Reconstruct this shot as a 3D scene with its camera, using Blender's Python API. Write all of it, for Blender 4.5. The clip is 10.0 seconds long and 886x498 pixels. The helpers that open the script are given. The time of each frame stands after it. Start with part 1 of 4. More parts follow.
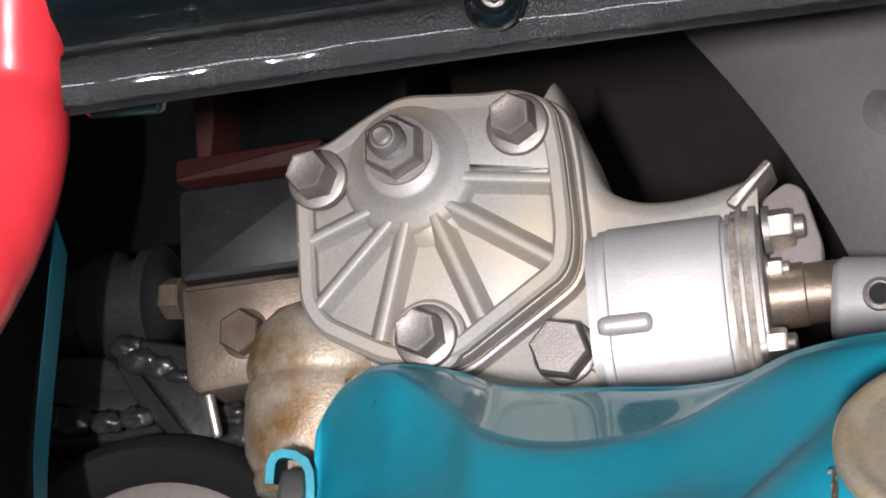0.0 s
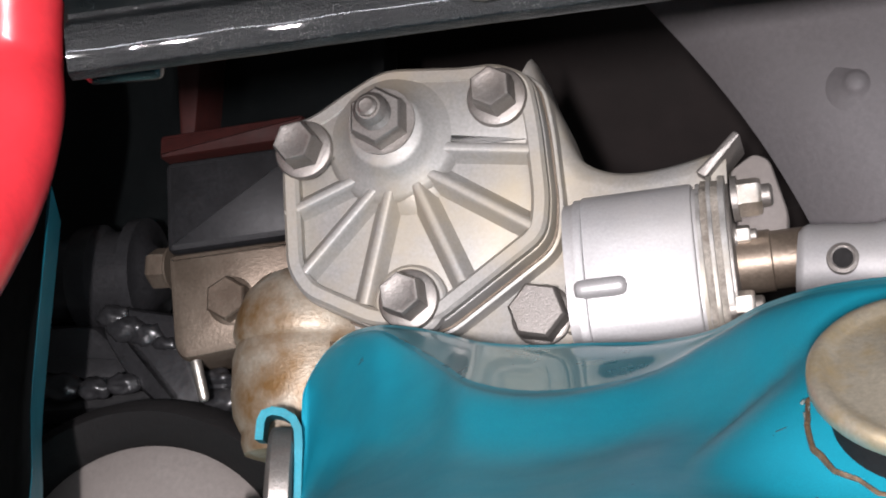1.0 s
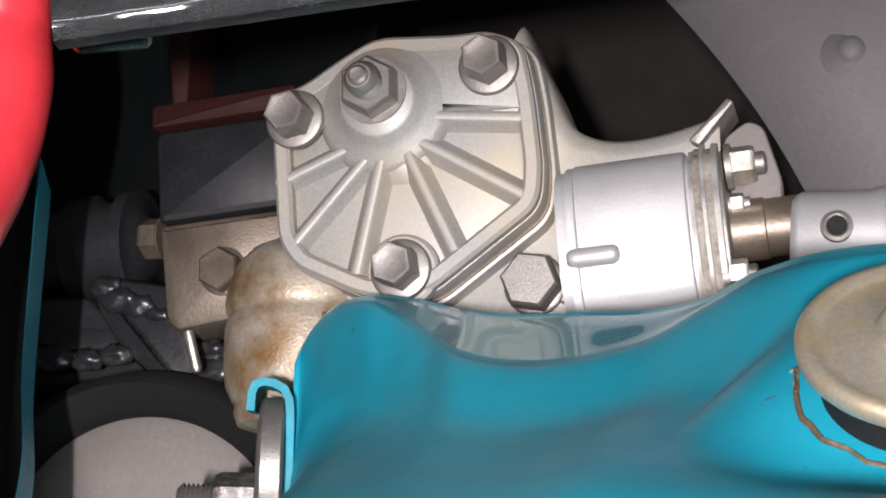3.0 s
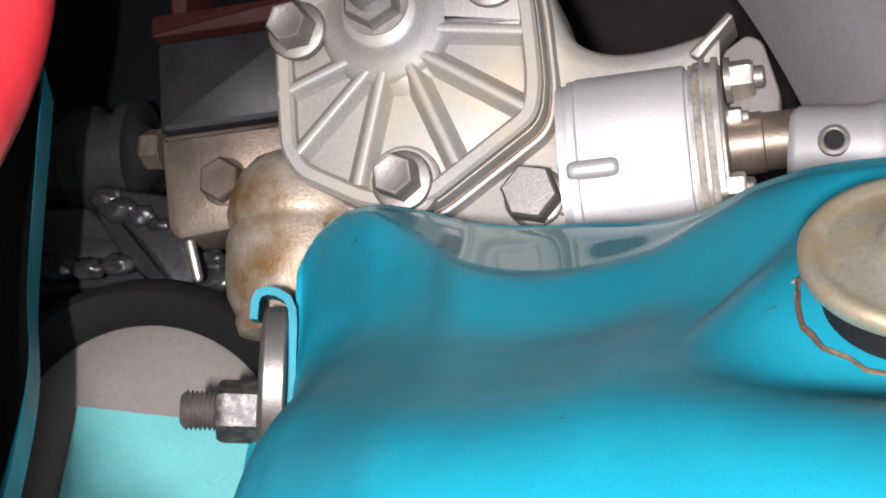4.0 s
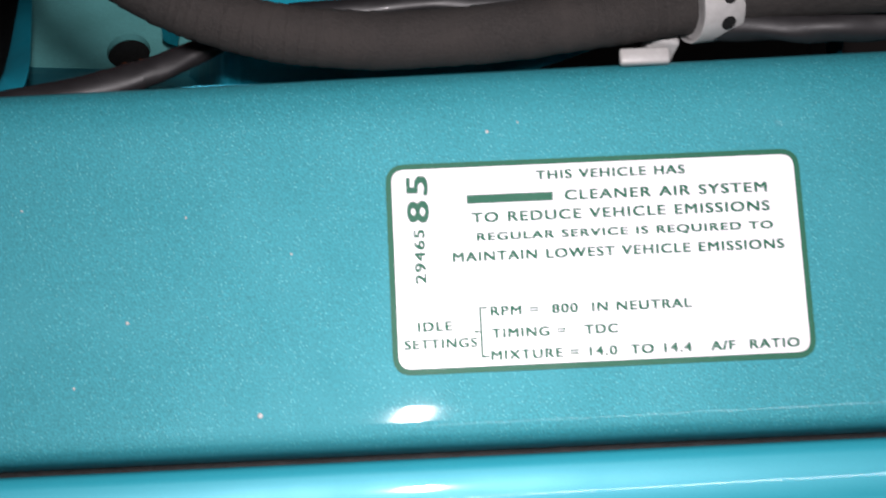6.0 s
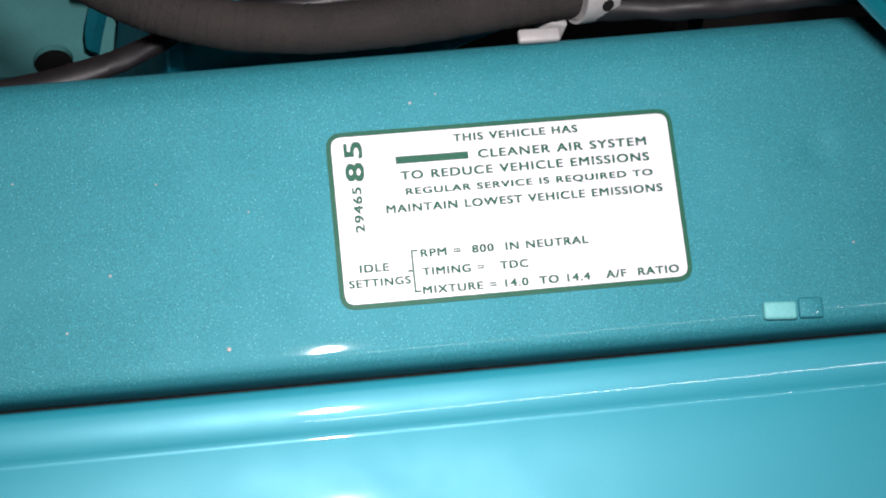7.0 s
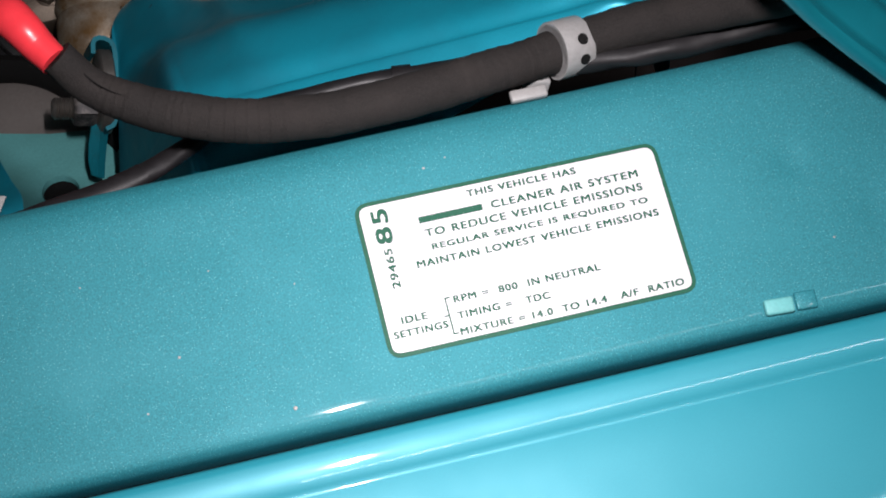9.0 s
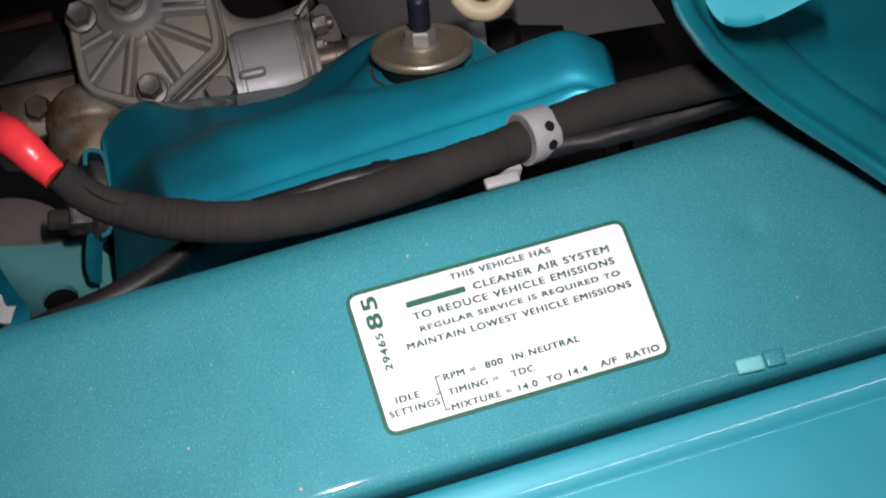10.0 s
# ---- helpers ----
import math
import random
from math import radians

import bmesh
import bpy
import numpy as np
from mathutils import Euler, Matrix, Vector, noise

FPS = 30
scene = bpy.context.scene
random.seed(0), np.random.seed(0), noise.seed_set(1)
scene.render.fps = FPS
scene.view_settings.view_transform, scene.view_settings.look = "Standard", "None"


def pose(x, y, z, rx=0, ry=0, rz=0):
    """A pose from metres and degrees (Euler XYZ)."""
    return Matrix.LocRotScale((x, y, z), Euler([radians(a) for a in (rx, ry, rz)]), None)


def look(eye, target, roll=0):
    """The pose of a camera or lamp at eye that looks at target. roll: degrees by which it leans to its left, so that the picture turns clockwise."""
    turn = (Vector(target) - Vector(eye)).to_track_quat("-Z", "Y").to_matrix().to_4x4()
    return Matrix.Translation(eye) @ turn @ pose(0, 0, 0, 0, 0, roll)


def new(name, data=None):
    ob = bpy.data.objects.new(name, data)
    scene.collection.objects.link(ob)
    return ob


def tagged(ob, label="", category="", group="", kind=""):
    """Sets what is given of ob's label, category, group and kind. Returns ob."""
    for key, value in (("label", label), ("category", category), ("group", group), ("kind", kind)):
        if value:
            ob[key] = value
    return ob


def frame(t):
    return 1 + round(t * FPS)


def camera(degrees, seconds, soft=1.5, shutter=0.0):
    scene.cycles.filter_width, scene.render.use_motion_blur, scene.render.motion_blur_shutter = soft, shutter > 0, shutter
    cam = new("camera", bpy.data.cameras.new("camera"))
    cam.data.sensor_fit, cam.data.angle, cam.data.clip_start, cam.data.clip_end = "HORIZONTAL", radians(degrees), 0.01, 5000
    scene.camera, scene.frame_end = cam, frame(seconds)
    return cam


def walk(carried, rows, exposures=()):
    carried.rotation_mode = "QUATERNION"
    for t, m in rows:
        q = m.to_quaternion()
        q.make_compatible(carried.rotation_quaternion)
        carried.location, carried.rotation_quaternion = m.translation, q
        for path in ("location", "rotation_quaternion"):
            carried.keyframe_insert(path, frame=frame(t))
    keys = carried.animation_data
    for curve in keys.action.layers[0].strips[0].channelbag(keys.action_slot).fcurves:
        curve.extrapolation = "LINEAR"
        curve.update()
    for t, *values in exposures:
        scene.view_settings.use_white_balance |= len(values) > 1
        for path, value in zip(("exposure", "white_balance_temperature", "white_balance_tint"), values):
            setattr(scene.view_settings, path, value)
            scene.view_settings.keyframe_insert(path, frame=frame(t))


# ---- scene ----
import random
from mathutils.bvhtree import BVHTree

cam = camera(30, 10.0, soft=1.9, shutter=0.25)
PATH = [
    (0.0, (-0.0156, 0.0188, 1.0178), (-0.0924, 0.3869, 0.6883), -17.20),
    (0.5, (-0.0341, 0.0041, 1.0250), (-0.0937, 0.3725, 0.6922), -15.31),
    (1.0, (-0.0233, -0.0047, 1.0250), (-0.0863, 0.3642, 0.6934), -15.68),
    (1.5, (-0.0102, 0.0024, 1.0278), (-0.0822, 0.3639, 0.6899), -16.86),
    (2.0, (-0.0197, -0.0012, 1.0239), (-0.0838, 0.3642, 0.6887), -15.97),
    (3.5, (-0.0211, -0.0029, 1.0221), (-0.0873, 0.3536, 0.6778), -16.55),
    (4.0, (-0.0245, -0.0071, 1.0267), (-0.0895, 0.3370, 0.6698), -16.29),
    (4.2, (-0.0257, -0.0670, 1.0829), (-0.0818, 0.2737, 0.7213), -15.31),
    (4.5, (-0.0670, -0.2074, 1.2324), (-0.0842, 0.1252, 0.8594), -9.43),
    (4.7, (-0.0740, -0.2289, 1.2362), (-0.0872, 0.0977, 0.8579), -7.58),
    (5.0, (-0.0793, -0.2379, 1.2155), (-0.0922, 0.0770, 0.8273), -7.35),
    (5.2, (-0.0843, -0.2463, 1.2015), (-0.0922, 0.0679, 0.8126), -5.04),
    (5.5, (-0.0703, -0.2554, 1.1917), (-0.0779, 0.0487, 0.7949), -4.83),
    (6.0, (-0.0557, -0.2821, 1.1806), (-0.0439, 0.0202, 0.7825), -0.70),
    (7.5, (-0.0994, -0.3728, 1.2646), (-0.0336, -0.0645, 0.8765), 1.86),
    (8.0, (-0.1073, -0.3806, 1.2732), (-0.0334, -0.0665, 0.8913), 0.28),
    (8.5, (-0.1198, -0.3881, 1.2691), (-0.0427, -0.0710, 0.8902), -1.10),
    (9.0, (-0.1212, -0.3990, 1.2684), (-0.0486, -0.0741, 0.8953), -2.89),
    (9.5, (-0.1295, -0.3990, 1.2776), (-0.0500, -0.0740, 0.9060), -3.06),
    (10.0, (-0.1269, -0.4257, 1.2970), (-0.0442, -0.0843, 0.9411), -5.65),
]
EXPOSURES = [(0.0, 0.62), (3.5, 0.74), (4.0, 0.78), (4.5, 0.45), (5.0, -0.08), (5.5, -0.85), (6.0, -1.45), (7.5, -1.55), (8.5, -1.45), (9.0, -1.48), (10.0, -1.65)]
walk(cam, [(t, look(e, g, r)) for t, e, g, r in PATH], EXPOSURES)

# ---------------------------------------------------------------- light
world = bpy.data.worlds.new("garage_air")
world.use_nodes = True
world.node_tree.nodes["Background"].inputs[0].default_value = (0.75, 0.85, 1.0, 1)
world.node_tree.nodes["Background"].inputs[1].default_value = 0.03
scene.world = world


def area_lamp(name, eye, target, sx, sy, watts, colour, beam=180):
    data = bpy.data.lights.new(name, "AREA")
    data.shape, data.size, data.size_y, data.energy, data.color = "RECTANGLE", sx, sy, watts, colour
    data.spread = radians(beam)
    ob = new(name, data)
    ob.matrix_world = look(eye, target)
    return ob


# fixed area lamp in place of a phone light carried with the camera
area_lamp("static_phone_light", (-0.052, -0.224, 1.235), (-0.025, -0.03, 0.80), 0.012, 0.055, 4.2, (1.0, 0.93, 0.96), 100)
# unseen fill lamp, added for overall brightness and soft reflections
area_lamp("overhead_fill", (0.5, -1.0, 2.35), (0.0, 0.1, 0.8), 1.2, 0.05, 13.0, (0.9, 0.92, 1.0))


# ---------------------------------------------------------------- materials
def material(name, base, rough=0.5, metal=0.0, coat=0.0, grain=0.0, grain_scale=400.0, tint=None, tint_scale=30.0,
             tint_amount=0.5, bump=0.0, bump_scale=600.0, rough_var=0.12, coat_rough=0.04, speck=None, stretch=None, spec=0.5, ior=1.5):
    m = bpy.data.materials.new(name)
    m.use_nodes = True
    nt = m.node_tree
    b = nt.nodes["Principled BSDF"]
    co = nt.nodes.new("ShaderNodeTexCoord")
    src = co.outputs["Object"]
    if stretch:
        mp = nt.nodes.new("ShaderNodeMapping")
        mp.inputs["Scale"].default_value = stretch
        nt.links.new(src, mp.inputs["Vector"])
        src = mp.outputs["Vector"]

    def tex(scale, detail=5.0, rough_=0.6):
        n = nt.nodes.new("ShaderNodeTexNoise")
        n.inputs["Scale"].default_value, n.inputs["Detail"].default_value = scale, detail
        n.inputs["Roughness"].default_value = rough_
        nt.links.new(src, n.inputs["Vector"])
        return n.outputs["Fac"]

    def ramp(fac, lo, hi, c0=(0, 0, 0, 1), c1=(1, 1, 1, 1)):
        r = nt.nodes.new("ShaderNodeValToRGB")
        r.color_ramp.elements[0].position, r.color_ramp.elements[1].position = lo, hi
        r.color_ramp.elements[0].color, r.color_ramp.elements[1].color = c0, c1
        nt.links.new(fac, r.inputs["Fac"])
        return r.outputs["Color"]

    def mix(fac, a, c):
        x = nt.nodes.new("ShaderNodeMix")
        x.data_type = "RGBA"
        nt.links.new(fac, x.inputs["Factor"])
        for sock, v in ((x.inputs["A"], a), (x.inputs["B"], c)):
            if isinstance(v, tuple):
                sock.default_value = v
            else:
                nt.links.new(v, sock)
        return x.outputs["Result"]

    col = (*base, 1)
    big = tex(tint_scale)
    if tint:
        col = mix(ramp(big, 0.62 - 0.3 * tint_amount, 0.85 - 0.2 * tint_amount), col, (*tint, 1))
    if grain:
        fine = tex(grain_scale, 3.0)
        dark = tuple(v * (1 - grain) for v in base)
        light = tuple(min(1, v * (1 + grain)) for v in base)
        g = ramp(fine, 0.3, 0.7, (*dark, 1), (*light, 1))
        col = mix(ramp(big, 0.62 - 0.3 * tint_amount, 0.85 - 0.2 * tint_amount), g, (*tint, 1)) if tint else g
    if speck:
        v = nt.nodes.new("ShaderNodeTexVoronoi")
        v.inputs["Scale"].default_value = speck[1]
        nt.links.new(src, v.inputs["Vector"])
        dots = ramp(v.outputs["Distance"], speck[2], speck[2] + 0.06, (1, 1, 1, 1), (0, 0, 0, 1))
        if len(speck) > 3:
            both = nt.nodes.new("ShaderNodeMath")
            both.operation = "MULTIPLY"
            nt.links.new(dots, both.inputs[0])
            nt.links.new(ramp(tex(speck[3], 2.0), 0.47, 0.60), both.inputs[1])
            dots = both.outputs[0]
        col = mix(dots, col, (*speck[0], 1))
    if isinstance(col, tuple):
        b.inputs["Base Color"].default_value = col
    else:
        nt.links.new(col, b.inputs["Base Color"])
    b.inputs["Metallic"].default_value = metal
    b.inputs["Specular IOR Level"].default_value = spec
    b.inputs["IOR"].default_value = ior
    b.inputs["Coat IOR"].default_value = ior
    r = nt.nodes.new("ShaderNodeMapRange")
    r.inputs["To Min"].default_value, r.inputs["To Max"].default_value = max(0.02, rough - rough_var), min(1, rough + rough_var)
    nt.links.new(tex(tint_scale * 3.1), r.inputs["Value"])
    nt.links.new(r.outputs["Result"], b.inputs["Roughness"])
    b.inputs["Coat Weight"].default_value, b.inputs["Coat Roughness"].default_value = coat, coat_rough
    if bump:
        bp = nt.nodes.new("ShaderNodeBump")
        bp.inputs["Strength"].default_value, bp.inputs["Distance"].default_value = bump, 0.0006
        nt.links.new(tex(bump_scale, 4.0), bp.inputs["Height"])
        nt.links.new(bp.outputs["Normal"], b.inputs["Normal"])
    return m


TEAL = material("teal_metallic_paint", (0.009, 0.276, 0.378), 0.46, 0.32, 0.05, 0.14, 2600, (0.012, 0.222, 0.308), 22, 0.6, 0.05, 90, coat_rough=0.2, spec=0.3)
TEAL_LEDGE = material("teal_boosted_reflection", (0.03, 0.22, 0.28), 0.3, 0.3, 1.0, 0.10, 2600, (0.03, 0.19, 0.24), 14, 0.5, 0.05, 90, coat_rough=0.02, ior=1.9)
TEAL_PANEL = material("teal_metallic_panel", (0.024, 0.193, 0.230), 0.62, 0.2, 0.3, 0.32, 1900, (0.031, 0.213, 0.253), 10, 0.4, 0.18, 1700, coat_rough=0.05, speck=((0.17, 0.47, 0.50), 1000, 0.10), spec=0.3)
TEAL_FENDER = material("teal_fender_paint", (0.020, 0.262, 0.332), 0.48, 0.15, 0.7, 0.06, 2600, (0.010, 0.24, 0.305), 9, 0.4, 0.02, 60, coat_rough=0.05)
TEAL_HINGE = material("dark_glossy_teal", (0.006, 0.185, 0.230), 0.35, 0.3, 1.0, 0.06, 2600, (0.008, 0.155, 0.195), 20, 0.5, 0.03, 40, coat_rough=0.04)
TEAL_PALE = material("pale_teal_undercoat", (0.13, 0.42, 0.42), 0.6, 0.0, 0.15, 0.08, 700, (0.10, 0.33, 0.32), 25, 0.5, 0.1, 500)
ALU = material("cast_aluminium", (0.272, 0.266, 0.252), 0.56, 0.45, 0.0, 0.12, 900, (0.335, 0.29, 0.215), 22, 0.68, 0.12, 1400)
ALU_BRIGHT = material("silver_paint", (0.385, 0.38, 0.38), 0.48, 0.5, 0.0, 0.07, 1100, (0.40, 0.385, 0.37), 30, 0.45, 0.09, 900)
CAST_BROWN = material("oily_cast_iron", (0.35, 0.315, 0.255), 0.5, 0.45, 0.0, 0.15, 800, (0.17, 0.095, 0.035), 58, 0.95, 0.4, 800)
STEEL = material("dull_zinc_steel", (0.23, 0.215, 0.20), 0.46, 0.75, 0.0, 0.15, 1500, (0.17, 0.15, 0.13), 60, 0.5, 0.25, 1500)
STEEL_DARK = material("dark_worn_nut_steel", (0.055, 0.052, 0.052), 0.42, 0.6, 0.0, 0.2, 1200, (0.20, 0.18, 0.165), 260, 0.5, 0.3, 1200)
SEALANT = material("grey_brown_sealant", (0.22, 0.20, 0.17), 0.65, 0.1, 0.0, 0.25, 700, (0.12, 0.10, 0.08), 120, 0.6, 0.7, 700)
STEEL_BRIGHT = material("bright_worn_steel", (0.50, 0.47, 0.43), 0.35, 0.9, 0.0, 0.15, 1500, (0.32, 0.28, 0.22), 70, 0.5, 0.2, 1600)
STEEL_BROWN = material("bronzed_bracket_steel", (0.165, 0.132, 0.102), 0.44, 0.65, 0.0, 0.15, 900, (0.085, 0.062, 0.045), 40, 0.6, 0.2, 900)
GOLD = material("yellow_zinc_plate", (0.50, 0.455, 0.36), 0.40, 0.8, 0.0, 0.12, 900, (0.56, 0.40, 0.16), 55, 0.5, 0.18, 900)
CHIP = material("dark_primer", (0.012, 0.030, 0.035), 0.7, 0.0, 0.0, 0.3, 900, (0.05, 0.04, 0.03), 300, 0.5)
CHIP_BROWN = material("brown_oil_residue", (0.07, 0.045, 0.025), 0.6, 0.0, 0.0, 0.3, 700, (0.03, 0.02, 0.012), 200, 0.5, 0.5, 900)
BLUE_STEEL = material("blued_stud_steel", (0.045, 0.05, 0.075), 0.35, 0.7, 0.2, 0.2, 1500)
BLACK_PAINT = material("satin_black_paint", (0.014, 0.014, 0.015), 0.34, 0.0, 0.18, 0.3, 900, (0.010, 0.010, 0.010), 30, 0.5, 0.25, 260, spec=0.5)
SATIN_BLACK = material("dull_black_enamel", (0.011, 0.011, 0.012), 0.52, 0.0, 0.0, 0.3, 700, (0.006, 0.006, 0.0065), 40, 0.5, 0.12, 500, spec=0.3)
BAY_BROWN = material("shaded_bay_brown", (0.016, 0.011, 0.010), 0.8, 0.0, 0.0, 0.2, 60, (0.011, 0.008, 0.007), 12, 0.5)
BLACK_SPECK = material("gritty_black_paint", (0.0035, 0.0045, 0.005), 0.36, 0.0, 0.2, 0.3, 1200, (0.010, 0.011, 0.011), 45, 0.35, 0.9, 1500, speck=((0.26, 0.26, 0.25), 1900, 0.17, 24), spec=0.4)
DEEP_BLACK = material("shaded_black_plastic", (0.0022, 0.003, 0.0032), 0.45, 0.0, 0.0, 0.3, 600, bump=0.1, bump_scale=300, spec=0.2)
PAN_GLOSS = material("glossy_black_pan", (0.0035, 0.0055, 0.006), 0.30, 0.0, 0.3, 0.3, 700, (0.006, 0.009, 0.009), 30, 0.5, 0.08, 300, speck=((0.22, 0.23, 0.22), 900, 0.07, 30), spec=0.35)
TEAL_MATT = material("teal_thin_paint", (0.004, 0.165, 0.215), 0.6, 0.1, 0.0, 0.15, 1500, (0.01, 0.12, 0.15), 90, 0.5, 0.15, 900, spec=0.3)
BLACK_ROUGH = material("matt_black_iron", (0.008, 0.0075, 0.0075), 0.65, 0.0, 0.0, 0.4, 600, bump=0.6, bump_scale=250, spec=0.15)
GLOSS_BLACK = material("glossy_black_case", (0.003, 0.010, 0.012), 0.07, 0.0, 0.8, 0.2, 500, rough_var=0.05, bump=0.06, bump_scale=40, coat_rough=0.05, ior=2.1)
RUBBER = material("black_rubber", (0.0065, 0.006, 0.006), 0.75, 0.0, 0.0, 0.25, 900, bump=0.3, bump_scale=700, spec=0.2)
RIB_BLACK = material("satin_black_ribs", (0.060, 0.064, 0.068), 0.5, 0.0, 0.1, 0.2, 700, bump=0.1, bump_scale=300, spec=0.4)
HOSE = material("cloth_wrapped_hose", (0.022, 0.0195, 0.0185), 0.8, 0.0, 0.0, 0.35, 1500, (0.031, 0.0265, 0.0245), 35, 0.6, 1.0, 1500, spec=0.22)
VINYL = material("black_vinyl_loom", (0.010, 0.009, 0.010), 0.52, 0.0, 0.04, 0.2, 300, bump=0.25, bump_scale=120)
RED = material("red_cable_sheath", (0.85, 0.045, 0.06), 0.33, 0.0, 0.4, 0.05, 300, bump=0.03, bump_scale=80)
NYLON = material("translucent_white_nylon", (0.29, 0.285, 0.28), 0.42, 0.0, 0.1, 0.08, 500, (0.24, 0.23, 0.22), 50, 0.5, 0.1, 600)
CREAM = material("cream_plastic", (0.78, 0.66, 0.44), 0.45, 0.0, 0.1, 0.05, 400, (0.70, 0.56, 0.34), 40, 0.5, 0.1, 700)
GREY_SHIELD = material("grey_sound_coating", (0.092, 0.086, 0.088), 0.62, 0.0, 0.0, 0.08, 500, (0.082, 0.077, 0.078), 20, 0.5, 0.4, 420, spec=0.3)
RED_ENGINE = material("shaded_red_enamel", (0.026, 0.0035, 0.0025), 0.7, 0.0, 0.0, 0.25, 300, (0.02, 0.004, 0.003), 40, 0.6, spec=0.3)
DUSTY = material("dusty_grey_steel", (0.14, 0.125, 0.115), 0.75, 0.0, 0.0, 0.10, 500, (0.13, 0.115, 0.105), 30, 0.5, 0.2, 400)
RUST = material("rusty_orange_grit", (0.20, 0.055, 0.02), 0.8, 0.0, 0.0, 0.8, 700, (0.03, 0.015, 0.01), 200, 0.8, 0.8, 600)
PAPER = material("white_vinyl_label", (0.66, 0.62, 0.66), 0.32, 0.0, 0.0, 0.02, 300, (0.62, 0.585, 0.62), 12, 0.5, spec=0.3)
INK = material("green_print", (0.012, 0.085, 0.050), 0.55, 0.0, 0.0, 0.1, 900, spec=0.2)
CONCRETE = material("garage_concrete", (0.30, 0.29, 0.28), 0.8, 0.0, 0.0, 0.12, 40, (0.22, 0.21, 0.2), 3, 0.5, 0.2, 60)
WALLPAINT = material("garage_wall_paint", (0.55, 0.55, 0.53), 0.85, 0.0, 0.0, 0.05, 30, (0.48, 0.48, 0.46), 2, 0.4)
ADHESIVE = material("dry_sealant", (0.10, 0.13, 0.12), 0.7, 0.0, 0.0, 0.3, 900, bump=0.6, bump_scale=900)


# ---------------------------------------------------------------- mesh helpers
STAND = [Matrix.Identity(4)]


def thing(name, place, label, category, group="", kind=""):
    ob = new(name)
    ob.empty_display_size = 0.01
    ob.matrix_world = Matrix.Translation(STAND[0] @ Vector(place))
    return tagged(ob, label, category, group, kind)


def part(name, bm, mat, parent=None, label="", smooth=35):
    bmesh.ops.recalc_face_normals(bm, faces=bm.faces[:])
    bm.transform(STAND[0])
    me = bpy.data.meshes.new(name)
    bm.to_mesh(me)
    bm.free()
    me.materials.append(mat)
    me.shade_smooth()
    if smooth < 180:
        me.set_sharp_from_angle(angle=radians(smooth))
    ob = new(name, me)
    if parent is not None:
        ob.parent = parent
        up = Matrix.Identity(4)
        chain = parent
        while chain is not None:
            up = chain.matrix_basis.inverted() @ up if chain.parent is None else up
            chain = chain.parent
        ob.matrix_parent_inverse = up if parent.parent is None else Matrix.Identity(4)
    if label:
        ob["label"] = label
    return ob


def solo(name, bm, mat, label, category, group="", kind="", smooth=35):
    return tagged(part(name, bm, mat, None, "", smooth), label, category, group, kind)


def smooth_path(points, steps):
    """Catmull-Rom through the points."""
    p = [Vector(q) for q in points]
    p = [2 * p[0] - p[1]] + p + [2 * p[-1] - p[-2]]
    out = []
    for i in range(1, len(p) - 2):
        for k in range(steps):
            t = k / steps
            a, b, c, d = p[i - 1], p[i], p[i + 1], p[i + 2]
            out.append(0.5 * ((2 * b) + (c - a) * t + (2 * a - 5 * b + 4 * c - d) * t * t + (3 * b - a - 3 * c + d) * t ** 3))
    out.append(p[-2])
    return out


def tube(path, radius, seg=24, squash=1.0, wobble=0.0):
    """A tube along the path; radius may be a function of 0..1."""
    bm = bmesh.new()
    side = None
    rings = []
    n = len(path)
    for i, q in enumerate(path):
        t = (path[min(i + 1, n - 1)] - path[max(i - 1, 0)]).normalized()
        if side is None:
            side = t.cross(Vector((0.2, 0.3, 1))).normalized()
        side = (side - t * side.dot(t)).normalized()
        up = t.cross(side)
        r = radius(i / (n - 1)) if callable(radius) else radius
        ring = []
        for k in range(seg):
            a = 2 * math.pi * k / seg
            rr = r * (1 + wobble * noise.noise(q * 90 + Vector((math.cos(a), math.sin(a), 0))))
            ring.append(bm.verts.new(q + side * math.cos(a) * rr + up * math.sin(a) * rr * squash))
        rings.append(ring)
    for a, b in zip(rings, rings[1:]):
        for k in range(seg):
            bm.faces.new((a[k], a[(k + 1) % seg], b[(k + 1) % seg], b[k]))
    bm.faces.new(rings[0])
    bm.faces.new(rings[-1][::-1])
    return bm


def lathe(profile, m, seg=40, bm=None, facets=0):
    """Turns (radius, height) pairs about the z axis of m; facets gives a polygon instead of a circle."""
    bm = bm or bmesh.new()
    seg = facets or seg
    rings = []
    for r, z in profile:
        if r <= 1e-7:
            rings.append([bm.verts.new(m @ Vector((0, 0, z)))])
        else:
            rings.append([bm.verts.new(m @ Vector((r * math.cos(2 * math.pi * (k + 0.5) / seg), r * math.sin(2 * math.pi * (k + 0.5) / seg), z))) for k in range(seg)])
    for a, b in zip(rings, rings[1:]):
        for k in range(seg):
            q = [a[k % len(a)], a[(k + 1) % len(a)], b[(k + 1) % len(b)], b[k % len(b)]]
            q = list(dict.fromkeys(q))
            if len(q) > 2:
                bm.faces.new(q)
    for ring in (rings[0], rings[-1]):
        if len(ring) > 2:
            bm.faces.new(ring)
    return bm


